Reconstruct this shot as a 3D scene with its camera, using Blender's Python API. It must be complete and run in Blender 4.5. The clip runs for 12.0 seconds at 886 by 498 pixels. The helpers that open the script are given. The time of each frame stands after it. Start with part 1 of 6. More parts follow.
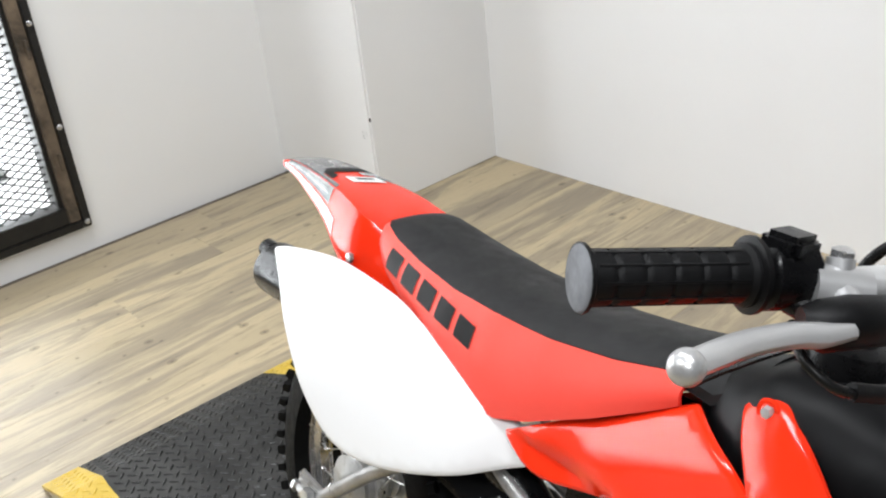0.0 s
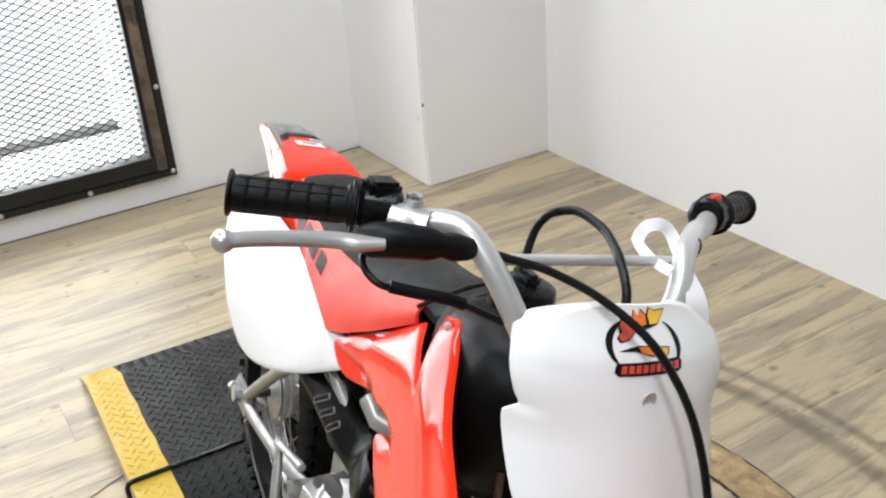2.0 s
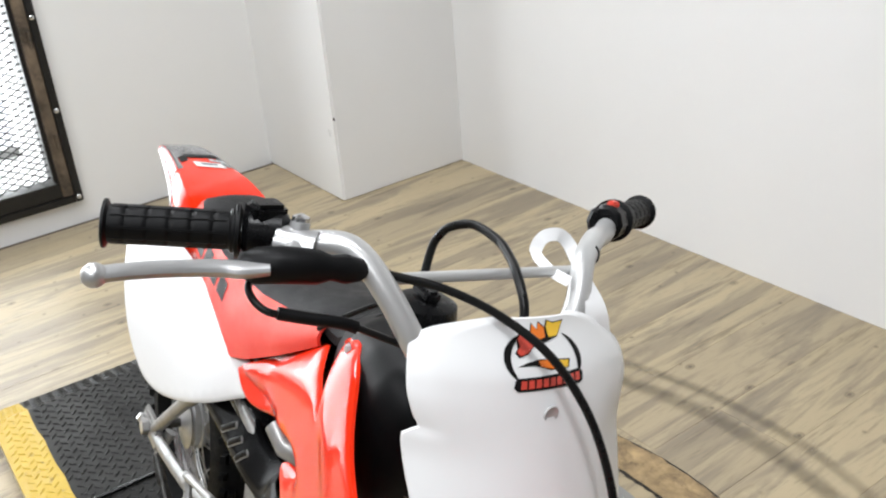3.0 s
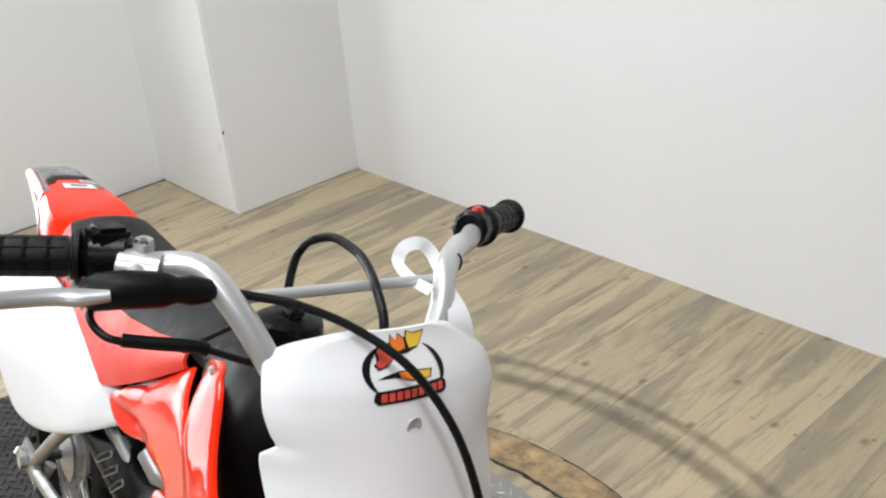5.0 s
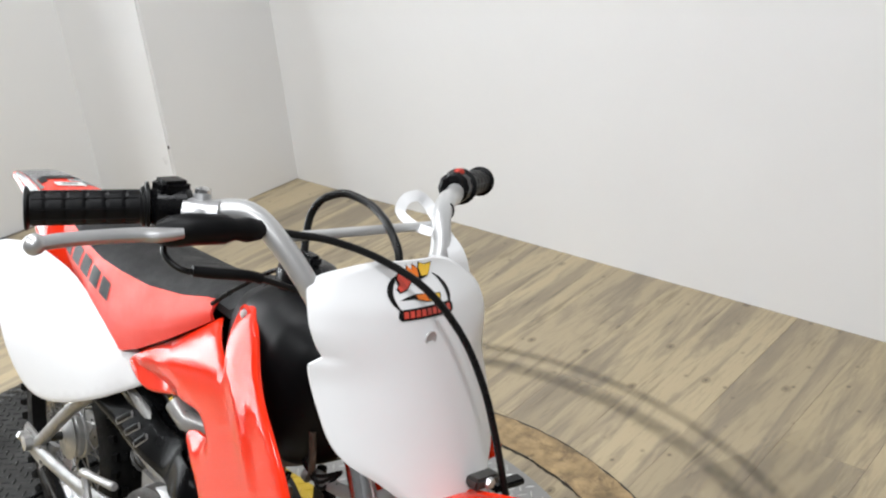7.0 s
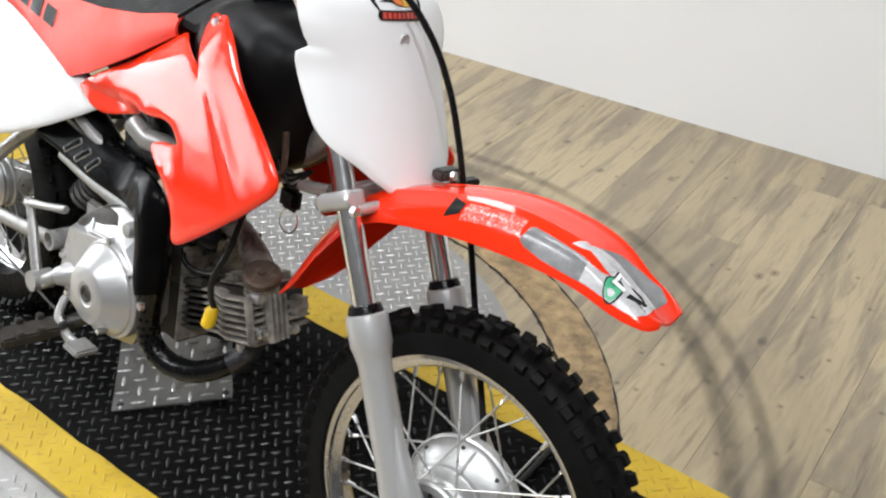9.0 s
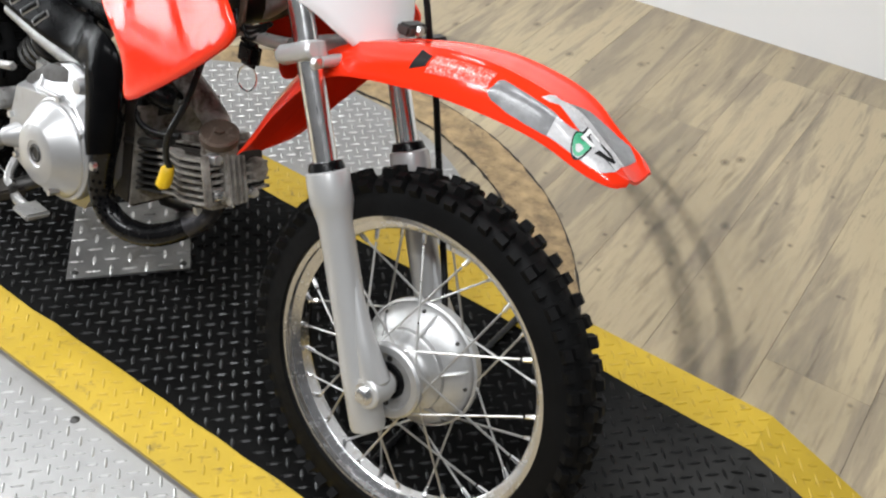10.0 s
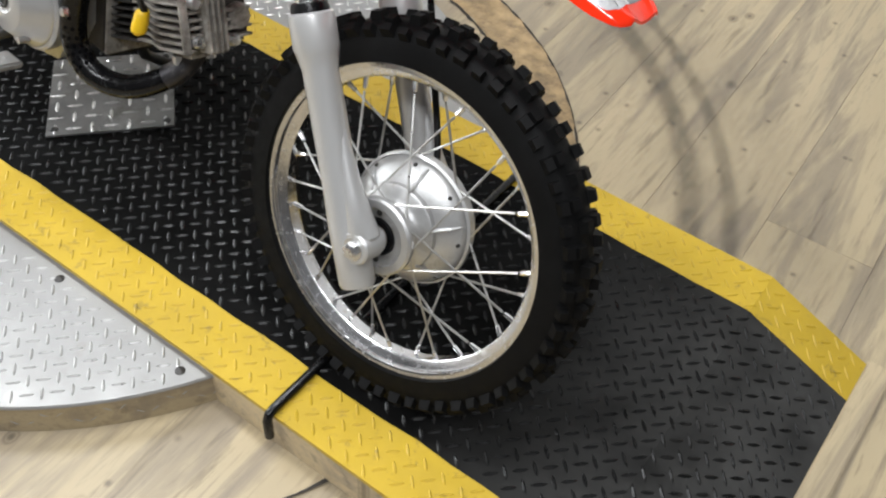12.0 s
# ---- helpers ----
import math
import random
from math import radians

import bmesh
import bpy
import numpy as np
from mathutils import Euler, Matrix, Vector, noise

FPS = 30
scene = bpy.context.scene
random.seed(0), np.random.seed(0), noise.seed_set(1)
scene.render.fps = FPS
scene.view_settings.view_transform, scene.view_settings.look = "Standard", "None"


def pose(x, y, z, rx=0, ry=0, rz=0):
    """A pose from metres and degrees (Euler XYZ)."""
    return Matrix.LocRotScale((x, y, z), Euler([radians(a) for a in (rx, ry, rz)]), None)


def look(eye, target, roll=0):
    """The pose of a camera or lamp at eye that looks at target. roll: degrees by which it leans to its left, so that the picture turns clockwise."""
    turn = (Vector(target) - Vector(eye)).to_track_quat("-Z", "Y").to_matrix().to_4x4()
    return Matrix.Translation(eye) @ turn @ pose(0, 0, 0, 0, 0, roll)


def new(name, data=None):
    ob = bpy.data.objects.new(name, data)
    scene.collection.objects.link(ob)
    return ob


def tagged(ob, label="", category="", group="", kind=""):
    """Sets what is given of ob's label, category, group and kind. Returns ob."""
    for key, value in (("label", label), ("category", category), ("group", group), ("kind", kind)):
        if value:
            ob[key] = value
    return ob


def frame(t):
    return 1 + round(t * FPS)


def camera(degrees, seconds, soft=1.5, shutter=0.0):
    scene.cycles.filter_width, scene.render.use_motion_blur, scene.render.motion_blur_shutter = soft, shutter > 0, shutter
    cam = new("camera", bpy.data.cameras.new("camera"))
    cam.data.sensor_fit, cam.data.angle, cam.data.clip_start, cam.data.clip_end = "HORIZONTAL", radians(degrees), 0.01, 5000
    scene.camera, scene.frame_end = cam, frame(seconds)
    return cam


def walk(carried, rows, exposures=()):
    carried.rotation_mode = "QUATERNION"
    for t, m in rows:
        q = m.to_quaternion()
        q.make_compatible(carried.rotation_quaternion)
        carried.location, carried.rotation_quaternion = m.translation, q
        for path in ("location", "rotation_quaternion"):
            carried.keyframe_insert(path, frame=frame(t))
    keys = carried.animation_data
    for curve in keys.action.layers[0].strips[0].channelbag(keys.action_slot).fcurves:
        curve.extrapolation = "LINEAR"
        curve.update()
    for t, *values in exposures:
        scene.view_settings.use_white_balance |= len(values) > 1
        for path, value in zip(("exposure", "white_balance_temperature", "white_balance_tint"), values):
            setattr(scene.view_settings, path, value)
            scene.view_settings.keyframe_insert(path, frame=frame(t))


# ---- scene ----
cam = camera(49.00, 12.0, 2.2)
# seconds, place of the eye, turn
PATH = [
    (0.0, 0.2824, -0.4620, 1.2315, 62.756, 5.699, 47.244),
    (0.5, 0.4395, -0.5239, 1.2709, 63.124, 1.010, 48.373),
    (1.0, 0.5916, -0.4427, 1.2733, 62.168, 1.667, 55.485),
    (1.5, 0.6976, -0.3598, 1.2774, 62.287, 2.851, 59.653),
    (2.0, 0.7233, -0.3305, 1.2772, 63.365, 3.939, 58.191),
    (2.5, 0.7239, -0.3047, 1.2742, 63.516, 4.557, 55.579),
    (3.0, 0.7213, -0.2919, 1.2718, 63.590, 4.499, 53.154),
    (3.5, 0.7264, -0.2791, 1.2672, 63.367, 4.342, 51.411),
    (5.5, 0.7520, -0.2404, 1.2690, 63.827, 4.897, 46.329),
    (6.0, 0.7631, -0.2383, 1.2717, 64.130, 4.957, 45.725),
    (6.5, 0.7912, -0.2779, 1.2775, 64.550, 5.652, 46.759),
    (7.0, 0.8181, -0.4404, 1.2774, 64.376, 5.114, 41.615),
    (7.2, 0.8234, -0.5039, 1.2777, 63.820, 4.297, 40.895),
    (8.8, 0.8288, -0.6424, 1.1913, 56.353, -0.365, 35.320),
    (9.0, 0.8257, -0.6415, 1.1843, 55.646, -0.473, 35.458),
    (9.5, 0.8243, -0.6391, 1.1596, 52.604, -1.487, 34.629),
    (10.0, 0.8304, -0.6452, 1.1319, 49.911, -2.679, 34.469),
    (10.5, 0.8389, -0.6465, 1.1036, 47.241, -3.381, 34.475),
    (11.0, 0.8393, -0.6452, 1.0793, 44.061, -3.859, 34.631),
    (11.5, 0.8334, -0.6396, 1.0685, 42.548, -4.069, 34.600),
    (12.0, 0.8268, -0.6240, 1.0839, 42.451, -2.839, 34.492),
]
EXPOSURES = [(0.0, 0.26), (2.5, 0.26), (5.5, 0.18), (7.0, 0.20), (9.0, 0.37), (10.0, 0.43), (12.0, 0.47)]
walk(cam, [(t, pose(x, y, z, rx, ry, rz)) for t, x, y, z, rx, ry, rz in PATH], EXPOSURES)
# path end

# ---- light ----
world = bpy.data.worlds.new("world")
scene.world = world
world.use_nodes = True
world.node_tree.nodes["Background"].inputs[0].default_value = (0.93, 0.97, 1.0, 1)
world.node_tree.nodes["Background"].inputs[1].default_value = 6.0


def area_lamp(name, at, toward, size_x, size_y, watts, colour=(1, 1, 1)):
    data = bpy.data.lights.new(name, "AREA")
    data.shape, data.size, data.size_y, data.energy, data.color = "RECTANGLE", size_x, size_y, watts, colour
    ob = new(name, data)
    ob.matrix_world = look(at, toward)
    return ob


# ceiling tubes over the turntable and daylight through the mesh window
LAMPS = ((-1.35, 0.2), (0.45, 0.0), (-0.6, -1.4), (1.3, -1.3))
for (lamp_x, lamp_y), lamp_w in zip(LAMPS, (24, 21, 32, 32)):
    area_lamp("tube_light", (lamp_x, lamp_y, 2.62), (lamp_x, lamp_y + 0.001, 0), 1.25, 0.28, lamp_w, (0.94, 0.966, 1.0))
area_lamp("window_daylight", (-2.93, -0.425, 1.09), (0.0, -0.424, 1.09), 1.64, 1.90, 62, (0.93, 0.97, 1.0))


# ---- materials ----
from mathutils.geometry import delaunay_2d_cdt


def nodes_of(name):
    m = bpy.data.materials.new(name)
    m.use_nodes = True
    return m, m.node_tree.nodes, m.node_tree.links, m.node_tree.nodes["Principled BSDF"]


def coords(n, l, scale=(1, 1, 1), rot=(0, 0, 0), kind="Object"):
    tc, mp = n.new("ShaderNodeTexCoord"), n.new("ShaderNodeMapping")
    mp.inputs["Scale"].default_value, mp.inputs["Rotation"].default_value = scale, rot
    l.new(tc.outputs[kind], mp.inputs[0])
    return mp.outputs[0]


def noise_tex(n, l, vec, scale, detail=4.0, rough=0.55, distort=0.0):
    t = n.new("ShaderNodeTexNoise")
    t.inputs["Scale"].default_value, t.inputs["Detail"].default_value = scale, detail
    t.inputs["Roughness"].default_value, t.inputs["Distortion"].default_value = rough, distort
    l.new(vec, t.inputs["Vector"])
    return t.outputs["Fac"]


def ramp(n, l, fac, *stops):
    r = n.new("ShaderNodeValToRGB")
    e = r.color_ramp.elements
    while len(e) < len(stops):
        e.new(0.5)
    for el, (p, c) in zip(e, stops):
        el.position = p
        el.color = (c, c, c, 1) if isinstance(c, (int, float)) else (*c, 1)
    l.new(fac, r.inputs[0])
    return r.outputs[0]


def mix(n, l, fac, a, b, mode="MIX"):
    m = n.new("ShaderNodeMix")
    m.data_type, m.blend_type = "RGBA", mode
    for sock, v in ((m.inputs[0], fac), (m.inputs[6], a), (m.inputs[7], b)):
        if hasattr(v, "links") or hasattr(v, "is_linked"):
            l.new(v, sock)
        elif isinstance(v, (int, float)):
            sock.default_value = v
        else:
            sock.default_value = (*v, 1)
    return m.outputs[2]


def bump(n, l, bsdf, height, strength, distance=0.002):
    b = n.new("ShaderNodeBump")
    b.inputs["Strength"].default_value, b.inputs["Distance"].default_value = strength, distance
    l.new(height, b.inputs["Height"])
    l.new(b.outputs[0], bsdf.inputs["Normal"])


def surface(name, base, rough=0.5, metal=0.0, vary=0.15, scale=9.0, grain=0.0, grain_scale=300.0, dirt=None, dirt_amount=0.0,
            dirt_scale=14.0, coat=0.0, rough_vary=0.12, spec=0.5, subsurface=0.0):
    """A worn surface: broad tone, fine grain, dirt patches, uneven gloss."""
    m, n, l, b = nodes_of(name)
    v = coords(n, l)
    broad = noise_tex(n, l, v, scale, 5, 0.6)
    lo, hi = [tuple(max(0.0, c * k) for c in base) for k in (1 - vary, 1 + vary)]
    col = ramp(n, l, broad, (0.3, lo), (0.7, hi))
    if dirt:
        d = ramp(n, l, noise_tex(n, l, v, dirt_scale, 8, 0.7, 0.4), (0.62 - 0.3 * dirt_amount, 0.0), (0.78 - 0.2 * dirt_amount, 1.0))
        col = mix(n, l, d, col, dirt)
    l.new(col, b.inputs["Base Color"])
    r = ramp(n, l, noise_tex(n, l, v, scale * 3.1, 6, 0.65), (0.3, max(0.02, rough - rough_vary)), (0.7, min(1.0, rough + rough_vary)))
    l.new(r, b.inputs["Roughness"])
    b.inputs["Metallic"].default_value = metal
    b.inputs["Coat Weight"].default_value = coat
    b.inputs["Coat Roughness"].default_value = 0.06
    b.inputs["Specular IOR Level"].default_value = spec
    if grain:
        bump(n, l, b, noise_tex(n, l, v, grain_scale, 3, 0.6), grain, 0.001)
    return m


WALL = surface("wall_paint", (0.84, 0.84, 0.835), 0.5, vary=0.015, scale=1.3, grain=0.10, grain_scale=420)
# for the unseen walls: dark so that little light bounces back
WALL_DIM = surface("unseen_wall_dark", (0.07, 0.07, 0.072), 0.7, vary=0.08, scale=1.3)
# unseen overhead surfaces, darkened to weaken the ambient light
CEIL = surface("darkened_ceiling_paint", (0.16, 0.16, 0.16), 0.8, vary=0.05)
RED = surface("red_plastic", (0.820, 0.030, 0.007), 0.09, vary=0.04, scale=6, rough_vary=0.03, spec=0.36)
SEAT_RED = surface("red_seat_vinyl", (0.84, 0.070, 0.048), 0.45, vary=0.04, grain=0.2, grain_scale=900, spec=0.3)
SEAT_BLACK = surface("black_seat_vinyl", (0.011, 0.011, 0.0115), 0.55, vary=0.2, grain=0.4, grain_scale=900, spec=0.25)
WHITE = surface("white_plastic", (0.82, 0.82, 0.82), 0.34, vary=0.012, rough_vary=0.02, spec=0.4)
BLACK = surface("black_plastic", (0.0038, 0.0038, 0.0042), 0.30, vary=0.25, scale=20, grain=0.06, dirt=(0.011, 0.0105, 0.010), dirt_amount=0.04, dirt_scale=30, spec=0.18)
TANK = surface("black_fuel_tank", (0.0032, 0.0032, 0.0036), 0.42, vary=0.2, scale=9, grain=0.03, grain_scale=500, spec=0.14, rough_vary=0.05)
BLACK_PAINT = surface("black_heat_paint", (0.004, 0.004, 0.0044), 0.22, vary=0.3, scale=30, spec=0.3)
RUBBER = surface("tyre_rubber", (0.0034, 0.0034, 0.0035), 0.6, vary=0.3, scale=25, grain=0.3, grain_scale=500, dirt=(0.010, 0.0095, 0.009), dirt_amount=0.05, dirt_scale=35, spec=0.12)
GRIP = surface("grip_rubber", (0.004, 0.004, 0.0044), 0.45, vary=0.2, grain=0.2, grain_scale=700, spec=0.16)
DUSTY_RUBBER = surface("dusty_grip_rubber", (0.16, 0.165, 0.175), 0.75, vary=0.3, scale=60, grain=0.2, grain_scale=700, spec=0.1)
STEEL = surface("silver_paint", (0.54, 0.54, 0.535), 0.34, metal=0.45, vary=0.05, scale=6, rough_vary=0.03)
ALLOY = surface("cast_aluminium", (0.47, 0.47, 0.47), 0.34, metal=0.6, vary=0.08, scale=14, rough_vary=0.05, grain=0.08, grain_scale=600, dirt=(0.34, 0.31, 0.27), dirt_amount=0.04, dirt_scale=30)
FRAME_SILVER = surface("worn_silver_frame_paint", (0.34, 0.335, 0.325), 0.36, metal=0.45, vary=0.2, scale=30, dirt=(0.16, 0.14, 0.12), dirt_amount=0.18, dirt_scale=40)
ROUGH_ALLOY = surface("dirty_cast_aluminium", (0.34, 0.32, 0.29), 0.5, metal=0.3, vary=0.45, scale=40, grain=0.5, grain_scale=500, dirt=(0.055, 0.036, 0.020), dirt_amount=0.52, dirt_scale=38)
RIM = surface("polished_rim_steel", (0.66, 0.66, 0.67), 0.22, metal=1.0, vary=0.10, scale=40, rough_vary=0.09, dirt=(0.42, 0.36, 0.30), dirt_amount=0.08, dirt_scale=60)
SPOKE = surface("galvanised_spoke", (0.46, 0.455, 0.44), 0.34, metal=0.85, vary=0.25, scale=25, rough_vary=0.1)
HUB_ALLOY = surface("stained_cast_hub", (0.52, 0.52, 0.515), 0.40, metal=0.70, vary=0.20, scale=22, rough_vary=0.10, grain=0.25, grain_scale=420, dirt=(0.30, 0.28, 0.25), dirt_amount=0.22, dirt_scale=34)
CHROME = surface("chrome", (0.90, 0.90, 0.90), 0.20, metal=1.0, vary=0.04, scale=30, rough_vary=0.05, dirt=(0.45, 0.41, 0.36), dirt_amount=0.0, dirt_scale=90)
DARK_STEEL = surface("dark_steel", (0.055, 0.053, 0.050), 0.45, metal=0.5, vary=0.3, scale=40, dirt=(0.07, 0.05, 0.035), dirt_amount=0.1, dirt_scale=60)
CABLE = surface("black_cable", (0.006, 0.006, 0.006), 0.32, vary=0.2, spec=0.25)
YELLOW_CAP = surface("yellow_rubber", (0.75, 0.48, 0.01), 0.45, vary=0.12, scale=60)
STICKER_BLACK = surface("black_print", (0.008, 0.0075, 0.0075), 0.45, vary=0.1, spec=0.15)
STICKER_GREY = surface("grey_print", (0.17, 0.17, 0.172), 0.2, vary=0.45, scale=28)
STICKER_WHITE = surface("white_print", (0.78, 0.77, 0.75), 0.3, vary=0.05)
DIMPLE_GREY = surface("shaded_white_plastic", (0.50, 0.50, 0.50), 0.45, vary=0.03)
STICKER_ORANGE = surface("orange_print", (0.82, 0.19, 0.012), 0.35, vary=0.1)
STICKER_YELLOW = surface("yellow_print", (0.85, 0.52, 0.03), 0.35, vary=0.1)
STICKER_RED = surface("faded_red_print", (0.64, 0.07, 0.045), 0.35, vary=0.2, scale=150)
STICKER_GREEN = surface("green_print", (0.05, 0.33, 0.17), 0.35, vary=0.1)
PALE_PRINT = surface("worn_pale_print", (0.46, 0.45, 0.45), 0.25, vary=0.25, scale=50, dirt=(0.05, 0.05, 0.05), dirt_amount=0.12, dirt_scale=70)
SPECKLE = surface("worn_speckled_print", (0.72, 0.045, 0.02), 0.3, vary=0.05, dirt=(0.75, 0.55, 0.52), dirt_amount=0.45, dirt_scale=260)
PLATE_SILVER = surface("bright_tread_plate", (0.325, 0.322, 0.313), 0.40, metal=0.50, vary=0.12, scale=5, grain=0.1, grain_scale=260, dirt=(0.25, 0.24, 0.22), dirt_amount=0.14, dirt_scale=12)
# tread plate coloured darker for the shade the pad lies in, with dirt patches
PAD_PLATE = surface("shaded_tread_plate", (0.20, 0.197, 0.190), 0.42, metal=0.45, vary=0.25, scale=9, grain=0.1, grain_scale=260, dirt=(0.10, 0.09, 0.075), dirt_amount=0.3, dirt_scale=14)
PAD_TREAD = surface("worn_pad_tread", (0.52, 0.515, 0.50), 0.32, metal=0.6, vary=0.15, scale=30)
TREAD_SILVER = surface("worn_bright_tread", (0.44, 0.435, 0.425), 0.36, metal=0.60, vary=0.12, scale=30)


def pale_ended_plate():
    """Black painted plate: worn grey in clouds, paler towards both ends."""
    m, n, l, b = nodes_of("black_tread_plate")
    v = coords(n, l)
    sep, mr = n.new("ShaderNodeSeparateXYZ"), n.new("ShaderNodeMapRange")
    l.new(v, sep.inputs[0])
    mr.inputs["From Min"].default_value, mr.inputs["From Max"].default_value = 0.78, 1.06
    l.new(sep.outputs[0], mr.inputs["Value"])
    back = n.new("ShaderNodeMapRange")
    back.inputs["From Min"].default_value, back.inputs["From Max"].default_value = -0.38, -0.64
    l.new(sep.outputs[0], back.inputs["Value"])
    ends = n.new("ShaderNodeMath")
    ends.operation = "MAXIMUM"
    l.new(mr.outputs[0], ends.inputs[0])
    l.new(back.outputs[0], ends.inputs[1])
    cloud = ramp(n, l, noise_tex(n, l, v, 5.0, 7, 0.65, 0.4), (0.30, 0.25), (0.70, 1.0))
    base = ramp(n, l, noise_tex(n, l, v, 7.0, 6, 0.65), (0.35, 0.003), (0.70, (0.008, 0.0078, 0.0075)))
    col = mix(n, l, mix(n, l, 1.0, ends.outputs[0], cloud, "MULTIPLY"), base, (0.070, 0.069, 0.066))
    l.new(col, b.inputs["Base Color"])
    l.new(ramp(n, l, noise_tex(n, l, v, 22.0, 6, 0.65), (0.3, 0.40), (0.7, 0.60)), b.inputs["Roughness"])
    b.inputs["Specular IOR Level"].default_value = 0.04
    bump(n, l, b, noise_tex(n, l, v, 300.0, 3, 0.6), 0.15, 0.001)
    return m


PLATE_BLACK = pale_ended_plate()
PLATE_YELLOW = surface("yellow_tread_paint", (0.51, 0.345, 0.032), 0.42, vary=0.12, scale=8, grain=0.15, grain_scale=300, dirt=(0.13, 0.10, 0.045), dirt_amount=0.13, dirt_scale=60, spec=0.3)
# grimy casting; its dark colour also stands in for shade between engine parts
SHADED_GRIME = surface("shaded_grimy_casting", (0.024, 0.019, 0.015), 0.6, vary=0.4, scale=30, grain=0.4, dirt=(0.012, 0.010, 0.008), dirt_amount=0.3, dirt_scale=30)
SHIELD_BLACK = surface("black_shield_enamel", (0.003, 0.003, 0.0033), 0.20, vary=0.25, scale=25, spec=0.035, rough_vary=0.06)
TREAD_BLACK = surface("worn_black_tread", (0.009, 0.009, 0.009), 0.30, vary=0.4, scale=9, dirt=(0.030, 0.029, 0.028), dirt_amount=0.3, dirt_scale=8, spec=0.22)
BURNT = surface("burnt_pipe_steel", (0.050, 0.048, 0.052), 0.4, metal=0.6, vary=0.5, scale=30, dirt=(0.26, 0.24, 0.23), dirt_amount=0.28, dirt_scale=40)
RUSTY = surface("brown_stained_metal", (0.085, 0.058, 0.042), 0.55, metal=0.3, vary=0.4, scale=40, grain=0.3, dirt=(0.30, 0.26, 0.22), dirt_amount=0.2, dirt_scale=50)
FRAME_BLACK = surface("black_window_steel", (0.006, 0.0055, 0.005), 0.5, vary=0.3, scale=18, grain=0.2)
RUST_WOOD = surface("stained_frame_wood", (0.135, 0.100, 0.068), 0.6, vary=0.5, scale=14, grain=0.3, grain_scale=200, dirt=(0.02, 0.016, 0.012), dirt_amount=0.5, dirt_scale=9)
BOLT = surface("zinc_bolt", (0.62, 0.62, 0.62), 0.3, metal=0.9, vary=0.1)
LAMP_GLOW, _n, _l, _b = nodes_of("lamp_diffuser")
_b.inputs["Emission Color"].default_value, _b.inputs["Emission Strength"].default_value = (1, 0.98, 0.95, 1), 3.0


